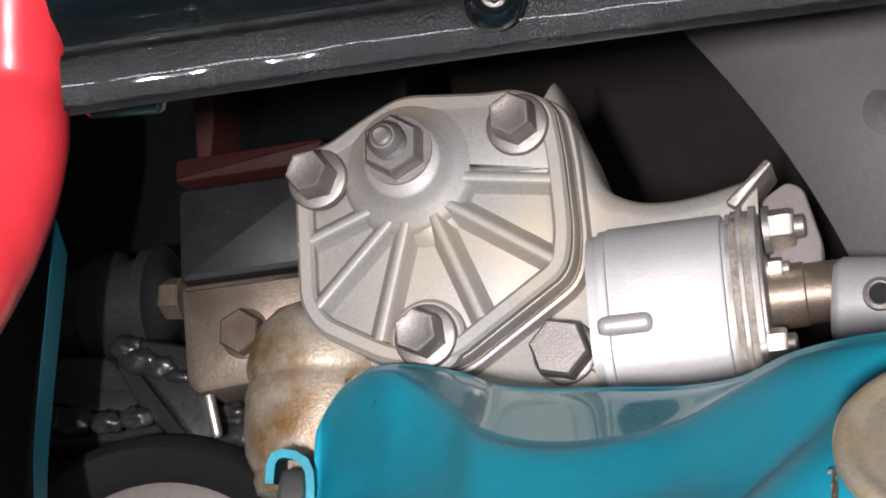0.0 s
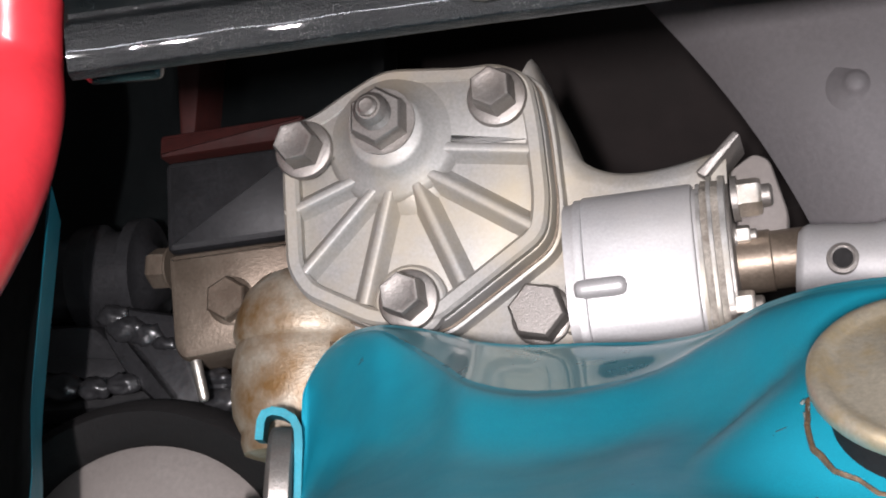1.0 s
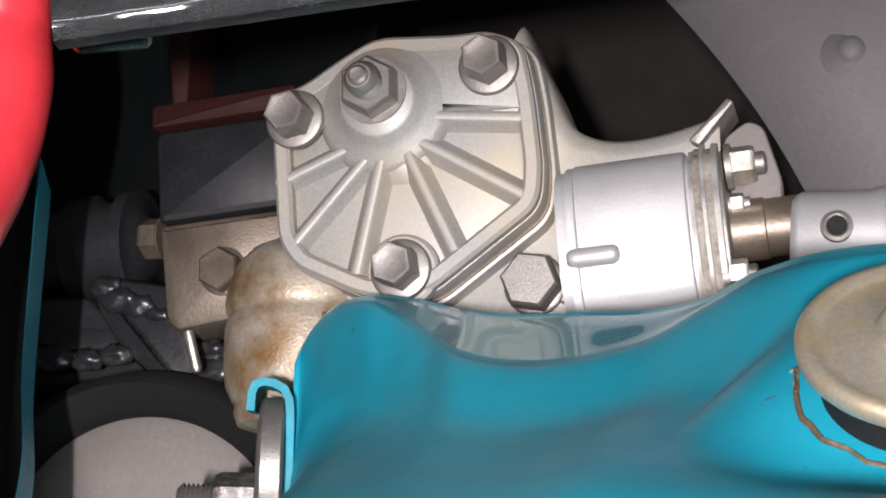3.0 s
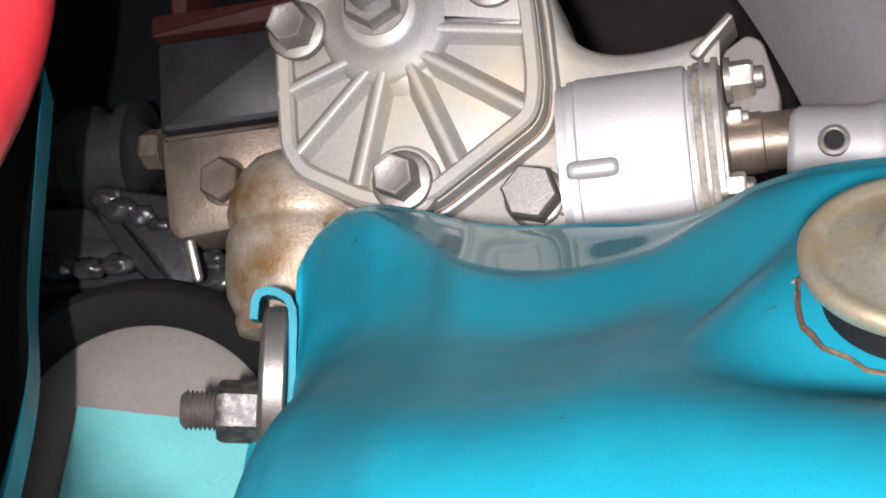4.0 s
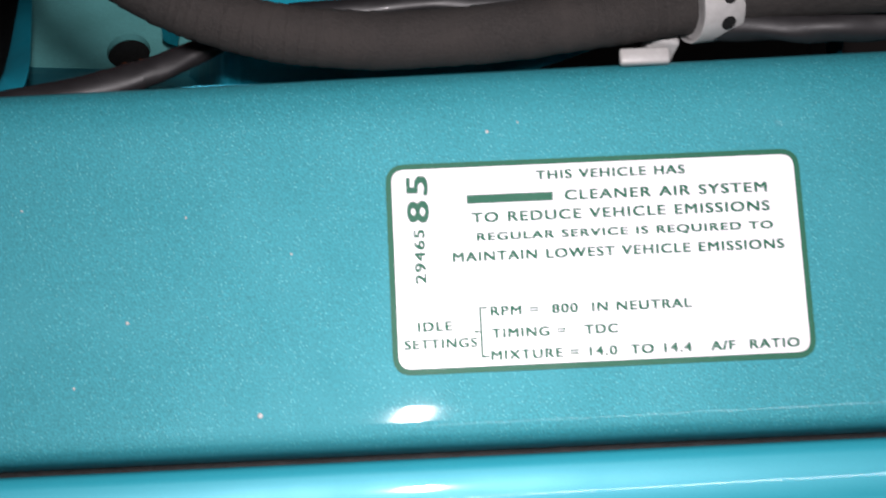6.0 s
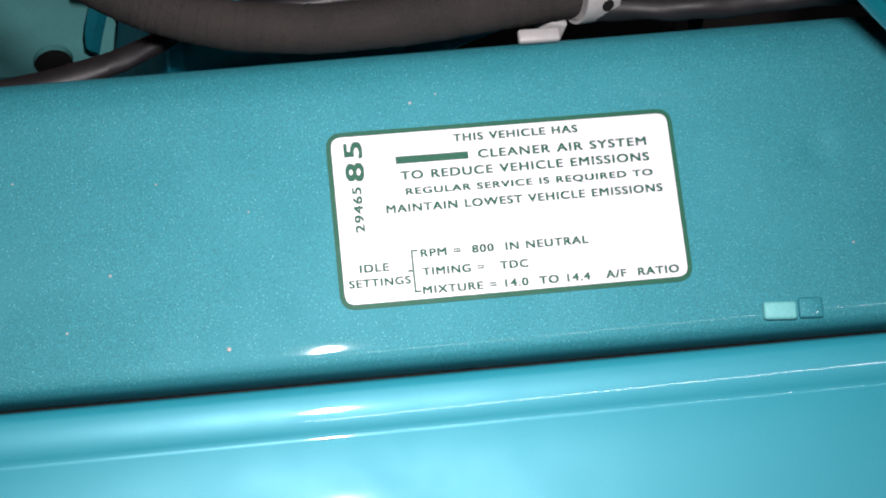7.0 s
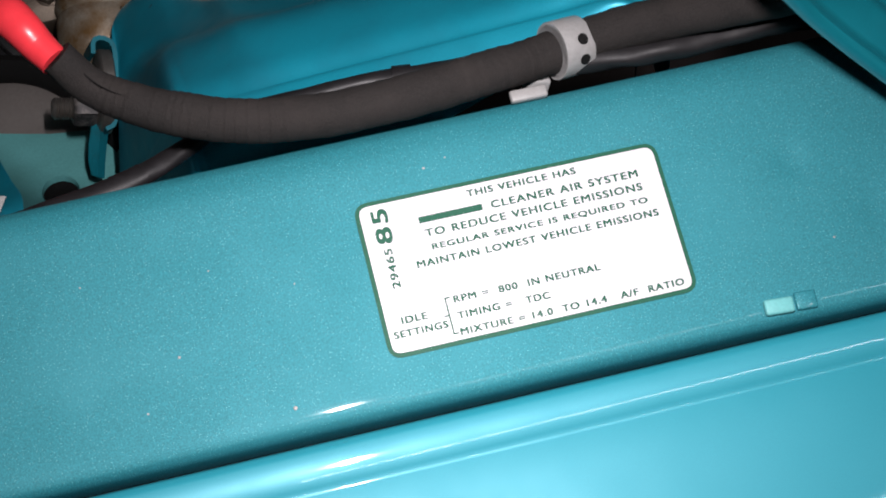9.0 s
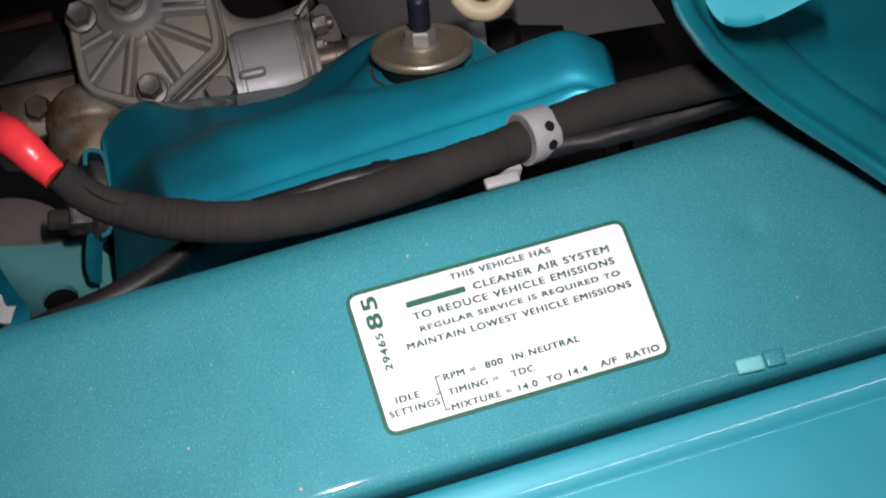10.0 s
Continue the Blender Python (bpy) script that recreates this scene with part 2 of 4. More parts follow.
def rounded(pts, r, steps=5):
    """A polygon with rounded corners."""
    out = []
    n = len(pts)
    for i in range(n):
        a, b, c = Vector(pts[i - 1]), Vector(pts[i]), Vector(pts[(i + 1) % n])
        rr = min(r, (a - b).length * 0.45, (c - b).length * 0.45)
        p, q = b + (a - b).normalized() * rr, b + (c - b).normalized() * rr
        for k in range(steps + 1):
            t = k / steps
            out.append(p * (1 - t) ** 2 + b * 2 * t * (1 - t) + q * t * t)
    return out


def inset(poly, d):
    n = len(poly)
    area = sum(poly[i - 1].x * poly[i].y - poly[i].x * poly[i - 1].y for i in range(n))
    s = 1 if area > 0 else -1
    out = []
    for i in range(n):
        e = poly[(i + 1) % n] - poly[i - 1]
        e = e.normalized() if e.length > 1e-9 else Vector((1, 0))
        out.append(poly[i] + Vector((-e.y, e.x)) * d * s)
    return out


def slab(poly, z0, z1, m, edge=0.0, bm=None):
    """An extruded polygon with a bevelled upper edge."""
    bm = bm or bmesh.new()
    levels = [(poly, z0), (poly, z1 - edge)]
    if edge:
        levels += [(inset(poly, edge * 0.35), z1 - edge * 0.3), (inset(poly, edge), z1)]
    rings = [[bm.verts.new(m @ Vector((p.x, p.y, z))) for p in pl] for pl, z in levels]
    n = len(poly)
    for a, b in zip(rings, rings[1:]):
        for k in range(n):
            bm.faces.new((a[k], a[(k + 1) % n], b[(k + 1) % n], b[k]))
    bm.faces.new(rings[0][::-1])
    bm.faces.new(rings[-1])
    return bm


def ring_slab(outer, width, z0, z1, m, edge=0.0):
    bm = bmesh.new()
    inner = inset(outer, width)
    levels = [(outer, z0), (outer, z1 - edge), (inset(outer, edge), z1), (inset(outer, width - edge), z1), (inner, z1 - edge), (inner, z0)]
    rings = [[bm.verts.new(m @ Vector((p.x, p.y, z))) for p in pl] for pl, z in levels]
    n = len(outer)
    for a, b in zip(rings, rings[1:] + rings[:1]):
        for k in range(n):
            bm.faces.new((a[k], a[(k + 1) % n], b[(k + 1) % n], b[k]))
    return bm


def sheet(rows, thick=0.0012, bm=None):
    """A sheet through rows of points, given a thickness."""
    bm = bm or bmesh.new()
    g = [[bm.verts.new(p) for p in row] for row in rows]
    faces = []
    for a, b in zip(g, g[1:]):
        for k in range(len(a) - 1):
            faces.append(bm.faces.new((a[k], a[k + 1], b[k + 1], b[k])))
    if thick:
        bmesh.ops.recalc_face_normals(bm, faces=bm.faces[:])
        bmesh.ops.solidify(bm, geom=bm.faces[:], thickness=thick)
    return bm


def grid_loft(rows, across, along):
    """Smooths a net of stations into a fine grid."""
    fine = [smooth_path(r, across) for r in rows]
    cols = [smooth_path([r[k] for r in fine], along) for k in range(len(fine[0]))]
    return [[c[i] for c in cols] for i in range(len(cols[0]))]


def block(sx, sy, sz, m, edge):
    """A box with rounded corners, centred on m."""
    bm = bmesh.new()
    bmesh.ops.create_cube(bm, size=1.0, matrix=m @ Matrix.Diagonal((sx, sy, sz, 1)))
    bmesh.ops.bevel(bm, geom=bm.edges[:], offset=edge, segments=3, affect="EDGES", profile=0.5)
    return bm


def axes(o, x, y, z, scale=1.0):
    x, y, z = Vector(x).normalized(), Vector(y).normalized(), Vector(z).normalized()
    m = Matrix((x, y, z)).transposed().to_4x4()
    return Matrix.Translation(o) @ m @ Matrix.Scale(scale, 4)


def along(o, d, scale=1.0):
    """A frame at o whose z axis points along d."""
    return Matrix.Translation(o) @ Vector(d).normalized().to_track_quat("Z", "Y").to_matrix().to_4x4() @ Matrix.Scale(scale, 4)


def thread(m, r, length, pitch, mat, parent, name="thread", tip=0.0):
    prof = [(r * 0.96, 0)]
    n = int(length / pitch)
    for i in range(n):
        z = i * pitch
        prof += [(r * 0.82, z + pitch * 0.15), (r, z + pitch * 0.6)]
    prof += [(r * 0.85, n * pitch + pitch * 0.4)]
    if tip:
        prof += [(r * 0.72, n * pitch + pitch), (r * 0.72, n * pitch + tip * 0.75), (r * 0.58, n * pitch + tip), (r * 0.4, n * pitch + tip), (r * 0.35, n * pitch + tip * 0.9), (0, n * pitch + tip * 0.9)]
    else:
        prof += [(r * 0.7, n * pitch + pitch), (0, n * pitch + pitch)]
    return part(name, lathe(prof, m, 28), mat, parent)


def hex_head(m, af, height, facets_bm=None, dish=True):
    r = af / 2 / math.cos(math.pi / 6)
    prof = [(r, 0), (r, height * 0.78), (r * 0.97, height * 0.90), (r * 0.88, height)]
    prof += [(r * 0.80, height), (r * 0.70, height - af * 0.018), (0, height - af * 0.022)] if dish else [(0, height)]
    return lathe(prof, m, bm=facets_bm, facets=6)


def flange_bolt(m, parent, af, height, washer_r, washer_h, mat, name="bolt", dish=True):
    """A hex bolt on its washer; m is the seat, z outwards, in metres."""
    b = part(name, hex_head(m @ Matrix.Translation((0, 0, washer_h * 0.95)), af, height, dish=dish), mat, parent)
    part("washer", lathe([(washer_r, 0), (washer_r, washer_h * 0.5), (washer_r * 0.95, washer_h * 0.8), (washer_r * 0.8, washer_h), (0, washer_h)], m, 40), mat, b)
    return b


# ---------------------------------------------------------------- the garage round the car
def room():
    for name, size, at in (("floor", (6, 6, 0.1), (0, 0, -0.05)), ("ceiling", (6, 6, 0.1), (0, 0, 2.65)),
                           ("wall_north", (6, 0.1, 2.6), (0, 3.0, 1.3)), ("wall_south", (6, 0.1, 2.6), (0, -3.0, 1.3)),
                           ("wall_east", (0.1, 5.9, 2.6), (3.0, 0, 1.3)), ("wall_west", (0.1, 5.9, 2.6), (-3.0, 0, 1.3))):
        bm = bmesh.new()
        bmesh.ops.create_cube(bm, size=1, matrix=Matrix.Translation(at) @ Matrix.Diagonal((*size, 1)))
        solo(name, bm, CONCRETE if name == "floor" else WALLPAINT, "plain garage " + name.split("_")[0] + " closing the workshop", name.split("_")[0], kind="structure")


room()

# frame of the sloping inner fender panel: x along the label, y up the slope, z off the paint
PANEL = axes((0, 0, 0.8), (1, 0, 0), (0, 0.9063, 0.4226), (0, -0.4226, 0.9063))
# frame of the steering box cover, in millimetres
BOX_AXES = (0.984, -0.1469, 0.1008), (0.0799, 0.8695, 0.4874), (-0.1592, -0.4715, 0.8674)
BOX = axes((-0.0983, 0.2473, 0.8101), *BOX_AXES, 0.00103)
# frames of the groups of parts that hang deeper in the bay
GEARBOX = Matrix(((1.24319, -0.00251, 0.09742, -0.05658), (0.01023, 1.24293, -0.09903, 0.18320), (-0.09680, 0.09954, 1.23938, -0.35996), (0, 0, 0, 1)))
MOUNT = Matrix(((1.07257, 0.02743, 0.04232, -0.02881), (-0.02358, 1.06924, -0.09558, 0.10579), (-0.04458, 0.09455, 1.06866, -0.10905), (0, 0, 0, 1)))
ECCENTRIC = Matrix(((1.32762, 0.03396, 0.05238, -0.02153), (-0.02919, 1.32350, -0.11831, 0.18304), (-0.05518, 0.11704, 1.32278, -0.43139), (0, 0, 0, 1)))
RAIL = Matrix(((1.39445, 0.03567, 0.05502, -0.01953), (-0.03065, 1.39012, -0.12427, 0.20078), (-0.05796, 0.12293, 1.38937, -0.51335), (0, 0, 0, 1)))
BATTERY = Matrix(((1.12445, 0.02876, 0.04436, -0.03107), (-0.02472, 1.12096, -0.10021, 0.13169), (-0.04674, 0.09913, 1.12035, -0.18793), (0, 0, 0, 1)))
HOOK = Matrix(((1.20222, 0.02722, 0.07518, -0.04879), (-0.02310, 1.20284, -0.06611, 0.11053), (-0.07655, 0.06452, 1.20071, -0.27028), (0, 0, 0, 1)))
PAN = Matrix(((1.39391, 0.01756, 0.19939, -0.13023), (0.04083, 1.34835, -0.40416, 0.41791), (-0.19595, 0.40583, 1.33415, -0.51699), (0, 0, 0, 1)))


def on_panel(x, v, n=0.0):
    return PANEL @ Vector((x, v, n))


def in_box(u, v, n):
    return BOX @ Vector((u, v, n))


def box_frame(u, v, n):
    """A metre-scaled frame on the cover plane."""
    return axes(in_box(u, v, n), *BOX_AXES)


# ---------------------------------------------------------------- teal body panels
def inner_fender():
    t = thing("inner_fender_panel", on_panel(-0.1, 0, -0.02), "sloping teal metallic inner fender panel carrying a white label", "car panel", kind="structure")
    profile = [(-0.0015, -0.020), (-0.0012, -0.006), (0.0, -0.0014), (0.0022, 0.0)] + [(0.006 + 0.0046 * i, 0.0003) for i in range(20)]
    profile += [(0.098, 0.0), (0.105, -0.0012), (0.1100, -0.0045), (0.1128, -0.011), (0.114, -0.024), (0.115, -0.034)]
    dents = ((0.111, 0.0125, 0.0050, 0.0016), (0.119, 0.0165, 0.0030, -0.0006), (0.137, -0.012, 0.008, 0.0009), (0.02, 0.052, 0.01, 0.0003))
    rows = []
    for i in range(150):
        x = -0.46 + 0.005 * i
        front = -0.0493
        back = 0.0665 + 0.012 * x
        k = (back - front) / 0.117
        row = []
        for v, n in profile:
            vv = front + v * k
            for dx, dv, w, h in dents:
                n -= h * math.exp(-((x - dx) ** 2 + (vv - dv) ** 2) / (w * w))
            row.append(on_panel(x, vv, n + 0.00025 * noise.noise(Vector((x * 22, v * 22, 0)))))
        rows.append(row)
    part("panel_sheet", sheet(rows, 0.0012), TEAL_PANEL, t, smooth=50)
    # pale colour of this first tab holds the highlight of a teal piece
    part("edge_tab", block(0.0115, 0.0062, 0.0030, PANEL @ Matrix.Translation((0.0880, -0.0438, 0.0014)) @ Matrix.Rotation(-0.07, 4, "Z"), 0.0011), TEAL_PALE, t, "small tab on the panel edge, highlight put into its pale colour")
    part("edge_tab", block(0.0085, 0.0072, 0.0020, PANEL @ Matrix.Translation((0.0990, -0.0436, 0.0009)) @ Matrix.Rotation(-0.05, 4, "Z"), 0.0009), TEAL_PANEL, t, "small teal painted tab on the panel edge")
    for x, v, r in ((-0.135, -0.012, 0.0006), (-0.098, -0.040, 0.0009), (-0.118, 0.018, 0.0004), (-0.088, 0.006, 0.0004), (-0.150, -0.030, 0.0005), (0.118, -0.022, 0.0005), (-0.030, 0.040, 0.0006), (-0.021, 0.0425, 0.0004), (-0.165, 0.022, 0.0004), (-0.05, -0.030, 0.0003)):
        part("dust_speck", lathe([(r, 0.0), (r * 0.8, r * 0.5), (0, r * 0.7)], PANEL @ Matrix.Translation((x, v, 0.0002)), 7), NYLON, t)
    return t


inner_fender()


def fender():
    t = thing("fender", on_panel(-0.1, -0.09, -0.03), "glossy teal outer fender with a rolled inner edge", "car fender", kind="structure")
    profile = [(-0.0036, -0.020), (-0.0042, -0.006), (-0.0056, -0.0022), (-0.0085, -0.0008), (-0.0205, -0.0010), (-0.0218, -0.0020), (-0.0232, -0.0017), (-0.035, 0.0), (-0.07, 0.0015), (-0.11, -0.002), (-0.15, -0.012), (-0.19, -0.03), (-0.23, -0.06), (-0.25, -0.10), (-0.265, -0.2), (-0.27, -0.34), (-0.255, -0.46)]
    rows = []
    for i in range(38):
        x = -0.5 + 0.026 * i
        rows.append([on_panel(x, -0.0493 + v, n) for v, n in profile])
    part("fender_skin", sheet(rows, 0.001), TEAL_FENDER, t, smooth=50)
    rows = [[on_panel(-0.5 + 0.05 * i, -0.0493 + v, n) for v, n in ((-0.0042, -0.019), (-0.0012, -0.019))] for i in range(20)]
    part("seam_filler", sheet(rows, 0.001), BLACK_ROUGH, t, "dark seam filler")
    return t


fender()


def tower():
    """Pressed suspension tower: a straight lower crease, a soft shoulder and a crest, lofted from the front of the car to the rear."""
    t = thing("suspension_tower", (-0.05, 0.2, 0.72), "teal painted pressed steel suspension tower with a raised shock mount", "suspension tower", kind="structure")
    crest = [(-0.1413, 0.3525, 0.6490), (-0.1387, 0.3608, 0.6511), (-0.1328, 0.3658, 0.6553), (-0.1236, 0.3636, 0.6635), (-0.1113, 0.3559, 0.6717), (-0.1007, 0.3448, 0.6741), (-0.0889, 0.3250, 0.6835), (-0.0774, 0.2966, 0.7044), (-0.0629, 0.2864, 0.7084), (-0.0458, 0.2852, 0.7077), (-0.0278, 0.2931, 0.7024), (-0.0121, 0.2971, 0.7076), (0.0019, 0.2895, 0.7229), (0.0183, 0.2721, 0.7436), (0.0392, 0.2614, 0.7514), (0.0553, 0.2426, 0.7583), (0.0632, 0.2122, 0.7670), (0.0689, 0.1805, 0.7816), (0.0885, 0.1676, 0.7906)]
    shoulder = [(-0.1457, 0.3152, 0.6317), (-0.1400, 0.3146, 0.6439), (-0.1317, 0.3084, 0.6576), (-0.1208, 0.2966, 0.6728), (-0.1105, 0.2836, 0.6871), (-0.1008, 0.2701, 0.7012), (-0.0903, 0.2524, 0.7184), (-0.0770, 0.2275, 0.7427), (-0.0627, 0.2195, 0.7489), (-0.0472, 0.2195, 0.7493), (-0.0325, 0.2222, 0.7485), (-0.0202, 0.2143, 0.7532), (-0.0086, 0.2039, 0.7588), (0.0047, 0.1945, 0.7631), (0.0217, 0.1849, 0.7671), (0.0361, 0.1762, 0.7734), (0.0488, 0.1643, 0.7864), (0.0612, 0.1550, 0.7981), (0.0817, 0.1443, 0.8092)]
    front = [(-0.1556, 0.2719, 0.5980), (-0.1441, 0.2399, 0.6416), (-0.1285, 0.1813, 0.7213)]
    low = [-0.1170, -0.1085, -0.0995, -0.0905, -0.08, -0.0665, -0.0535, -0.042, -0.0315, -0.021, -0.009, 0.005, 0.018, 0.0305, 0.043, 0.0615]
    crease = front + [(x, 0.1042 - 0.298 * x, 0.8200 + 0.3606 * x) for x in low]
    ledge = [0.02, 0.02, 0.02, 0.03, 0.08, 0.4, 0.7, 0.88, 1.0, 0.95, 0.6, 0.12]

    def station(k, a, s, c):
        a, s, c = Vector(a), Vector(s), Vector(c)
        out = (s - a).cross(Vector((1, -0.3, 0.36))).normalized()
        out = out if out.z > 0 else -out
        lip = max(0.006, min(0.050, a.y - 0.076))
        back = Vector((0.0, 0.037, -0.022)) * (ledge[k] if k < len(ledge) else 0.08)
        full = min(1.0, k / 4)
        return [a + Vector((0, -lip, -0.3 * lip - 0.006)), a + Vector((0, -lip * 0.6, -0.25 * lip)), a + Vector((0, -0.003, -0.0012)), a.lerp(s, 0.02) - out * 0.0020 * full,
                a.lerp(s, 0.12) + out * 0.0075 * full, a.lerp(s, 0.46) + out * 0.0165 * full, s + out * 0.0035 * full, s.lerp(c, 0.42) - out * 0.001, s.lerp(c, 0.86) + out * 0.002 * full, c + back * 0.1,
                c + back, c + back + Vector((0, 0.004, -0.006)), c + back + Vector((0, 0.010, -0.045))]

    net = [station(k, a, s, c) for k, (a, s, c) in enumerate(zip(crease, shoulder, crest))]
    # front wall that carries the eccentric, running down into the bay
    away = Vector((-0.09, 0.70, -0.71))
    wall = [p + away * 0.03 + Vector((0.004, 0, 0)) for p in net[0]]
    deep = [p + away * 0.09 + Vector((0.008, 0, 0)) for p in net[0]]
    tail = [[q + Vector(w) for q in net[-1]] for w in ((0.013, -0.005, -0.0045), (0.021, -0.004, -0.017), (0.023, 0.0, -0.055))]
    net = [deep, wall] + net + tail
    grid = grid_loft(net, 6, 10)
    cut = 9 * 6
    # raised seat of the shock mount
    seat, up = MOUNT @ Vector((0.0155, 0.1735, 0.8145)), (MOUNT.to_3x3() @ Vector((0.02, 0.276, 0.961))).normalized()
    for row in grid:
        for q in row:
            d = q - seat
            h = d.dot(up)
            k = (d - up * h).length / 0.050
            if k < 1.0 and h > -0.06:
                q += up * (-0.0118 - h) * min(1.0, 1.75 * (1 - k) ** 0.9)
    shell = part("tower_shell", sheet([r[:cut + 1] for r in grid], 0.0), TEAL, t, smooth=60)
    # same paint as the shell, made greyer and glossier to boost its reflection
    part("top_ledge", sheet([r[cut:] for r in grid], 0.0), TEAL_LEDGE, t, "top ledge behind the crest with boosted reflection", smooth=60)
    me = shell.data
    tree = BVHTree.FromPolygons([v.co.copy() for v in me.vertices], [tuple(p.vertices) for p in me.polygons])
    rng = random.Random(7)
    keep, STAND[0] = STAND[0], Matrix.Identity(4)
    # scuffs near the crest, each a run of short dark strokes
    for x, y, z, n in ((-0.1050, 0.3440, 0.6640, 7), (-0.0960, 0.3330, 0.6655, 4), (-0.0807, 0.3161, 0.6689, 4), (-0.0690, 0.2960, 0.6800, 2), (0.0000, 0.2100, 0.7500, 2)):
        for k in range(n):
            p = Vector((x + rng.uniform(-0.0050, 0.0050), y + rng.uniform(-0.0022, 0.0022), z))
            hit, normal, index, dist = tree.find_nearest(p)
            side = Vector((1.0, rng.uniform(-0.15, 0.15), 0.25)).cross(normal).normalized()
            m = axes(hit, side.cross(normal), side, normal)
            part("scuff", block(rng.uniform(0.0010, 0.0034), rng.uniform(0.0003, 0.0007), 0.00012, m, 0.00004), CHIP, t)
    for k in range(10):
        hit, normal, index, dist = tree.ray_cast(Vector((rng.uniform(-0.115, 0.05), rng.uniform(0.13, 0.25), 1.0)), Vector((0, 0, -1)))
        if hit is not None:
            r = rng.uniform(0.0002, 0.00045)
            part("paint_chip", lathe([(r, -0.0001), (r * 0.8, 0.00006), (0, 0.00006)], along(hit, normal) @ Matrix.Diagonal((1.0, rng.uniform(0.4, 1.0), 1.0, 1.0)), facets=7), CHIP, t)
    STAND[0] = keep
    return t


tower()


# ---------------------------------------------------------------- steering box
def steering_box():
    t = thing("steering_box", in_box(0, 0, -45), "silver cast aluminium steering box with a ribbed bolted cover", "steering box")
    outline = rounded([(-33.8, 8), (-32.2, -18), (-27.5, -25.5), (-8.5, -34.6), (7.5, -34.8), (36.5, -14), (37.8, -4), (36.0, 16), (33.5, 29.5), (24, 33.5), (16, 33), (-6, 34.5), (-18, 28), (-25, 23.5), (-33.5, 21)], 5.0)
    # body casting below the cover
    body = slab(inset(outline, -1.6), -42, -7.2, BOX, 0.8)
    part("housing", body, ALU, t)
    crest = smooth_path([(30, 40, 0), (32.6, 33.0, 0), (36.6, 24.0, 0), (39.4, 16.5, 0), (43.0, 10.4, 0), (49.5, 7.0, 0), (57.5, 6.2, 0), (68, 7.6, 0), (80, 10.8, 0)], 5)
    rows = [[in_box(p.x - 6 * (p.x < 36), min(p.y - 16, -2), -13.2), in_box(p.x - 2.4 * (p.x < 46), p.y - 5, -12.8), in_box(p.x - 0.6 * (p.x < 46), p.y - 1.6, -13.6), in_box(p.x, p.y, -16.0), in_box(p.x + 0.3, p.y + 0.3, -22), in_box(p.x + 0.4, p.y, -40)] for p in crest]
    part("web", sheet(rows, 0.001), ALU, t, smooth=60)
    part("lower_web", slab(rounded([(10, -4), (80, -4), (80, -44), (20, -44), (8, -36)], 2), -25, -13.4, BOX, 1.5), ALU, t)
    part("web_plate", slab(rounded([(39, -3), (46, -2.2), (46, -36), (38, -36)], 1.5), -14, -9.2, BOX, 1.0), ALU, t)
    part("gasket", slab(inset(outline, -0.5), -7.2, -6.2, BOX), STEEL_BROWN, t, "thin dark paper gasket")
    cover = part("cover", slab(outline, -6.2, 0, BOX, 0.8), ALU, t)
    part("rim", ring_slab(inset(outline, 0.5), 4.4, -0.5, 3.6, BOX, 0.9), ALU, cover)
    arc = [(-3.6 + 11.8 * math.cos(radians(a)), 15.6 + 11.8 * math.sin(radians(a))) for a in range(-12, -171, -14)]
    pad = rounded([(-32.8, 9), (-32.6, 19), (-24.5, 22.5), (-17.5, 27), (-6, 33.2), (15.5, 32), (23.5, 32.4), (32.5, 28.5), (34.8, 15), (33.6, 9.8)] + arc, 1.5, 3)
    part("upper_pad", slab(pad, -0.3, 3.2, BOX, 1.9), ALU, cover)
    dome = Matrix.Translation(in_box(-3.6, 15.6, 0)) @ BOX.to_3x3().to_4x4()
    part("boss", lathe([(18.0, 0.4), (17.4, 2.2), (15.8, 3.3), (13.2, 4.8), (11.3, 6.3), (10.0, 7.9), (9.2, 8.6), (0, 8.8)], dome, 56), ALU, cover, smooth=60)
    bm = bmesh.new()
    bmesh.ops.create_uvsphere(bm, u_segments=32, v_segments=16, radius=16.0, matrix=BOX @ Matrix.Translation((0.2, 5.0, -12.4)))
    part("cast_bulge", bm, ALU, cover, smooth=180)
    for a, b, w in (((-9, 6.5), (-29.8, -2.0), 2.6), ((-7, 3), (-27.0, -18.6), 2.6), ((-4.4, 0), (-10.4, -25.5), 2.9), ((3.5, 1), (13.8, -21.5), 2.9), ((8, 4), (30.5, -9.5), 2.9), ((10, 11.5), (31, 9.4), 2.9)):
        a, b = Vector(a), Vector(b)
        d = (b - a).normalized()
        a, b = a - d * 4.0, b + d * 2.6
        s = Vector((-d.y, d.x))
        bm = bmesh.new()
        rows = []
        for k, p in enumerate((a, a.lerp(b, 0.5), b)):
            h = 3.9 - 0.25 * k
            rows.append([bm.verts.new(BOX @ Vector((*(p + s * o * w), z))) for o, z in ((-1.25, -0.2), (-0.62, h * 0.62), (-0.40, h * 0.94), (-0.22, h), (0.22, h), (0.40, h * 0.94), (0.62, h * 0.62), (1.25, -0.2))])
        for r0, r1 in zip(rows, rows[1:]):
            for k in range(7):
                bm.faces.new((r0[k], r0[k + 1], r1[k + 1], r1[k]))
        bm.faces.new(rows[0])
        bm.faces.new(rows[-1])
        part("rib", bm, ALU, cover, smooth=60)
    # raised casting marks too worn to read
    for k in range(6):
        p = Vector((12.2, -29.2)).lerp(Vector((29.5, -16.2)), k / 5.0)
        if k == 1:
            continue
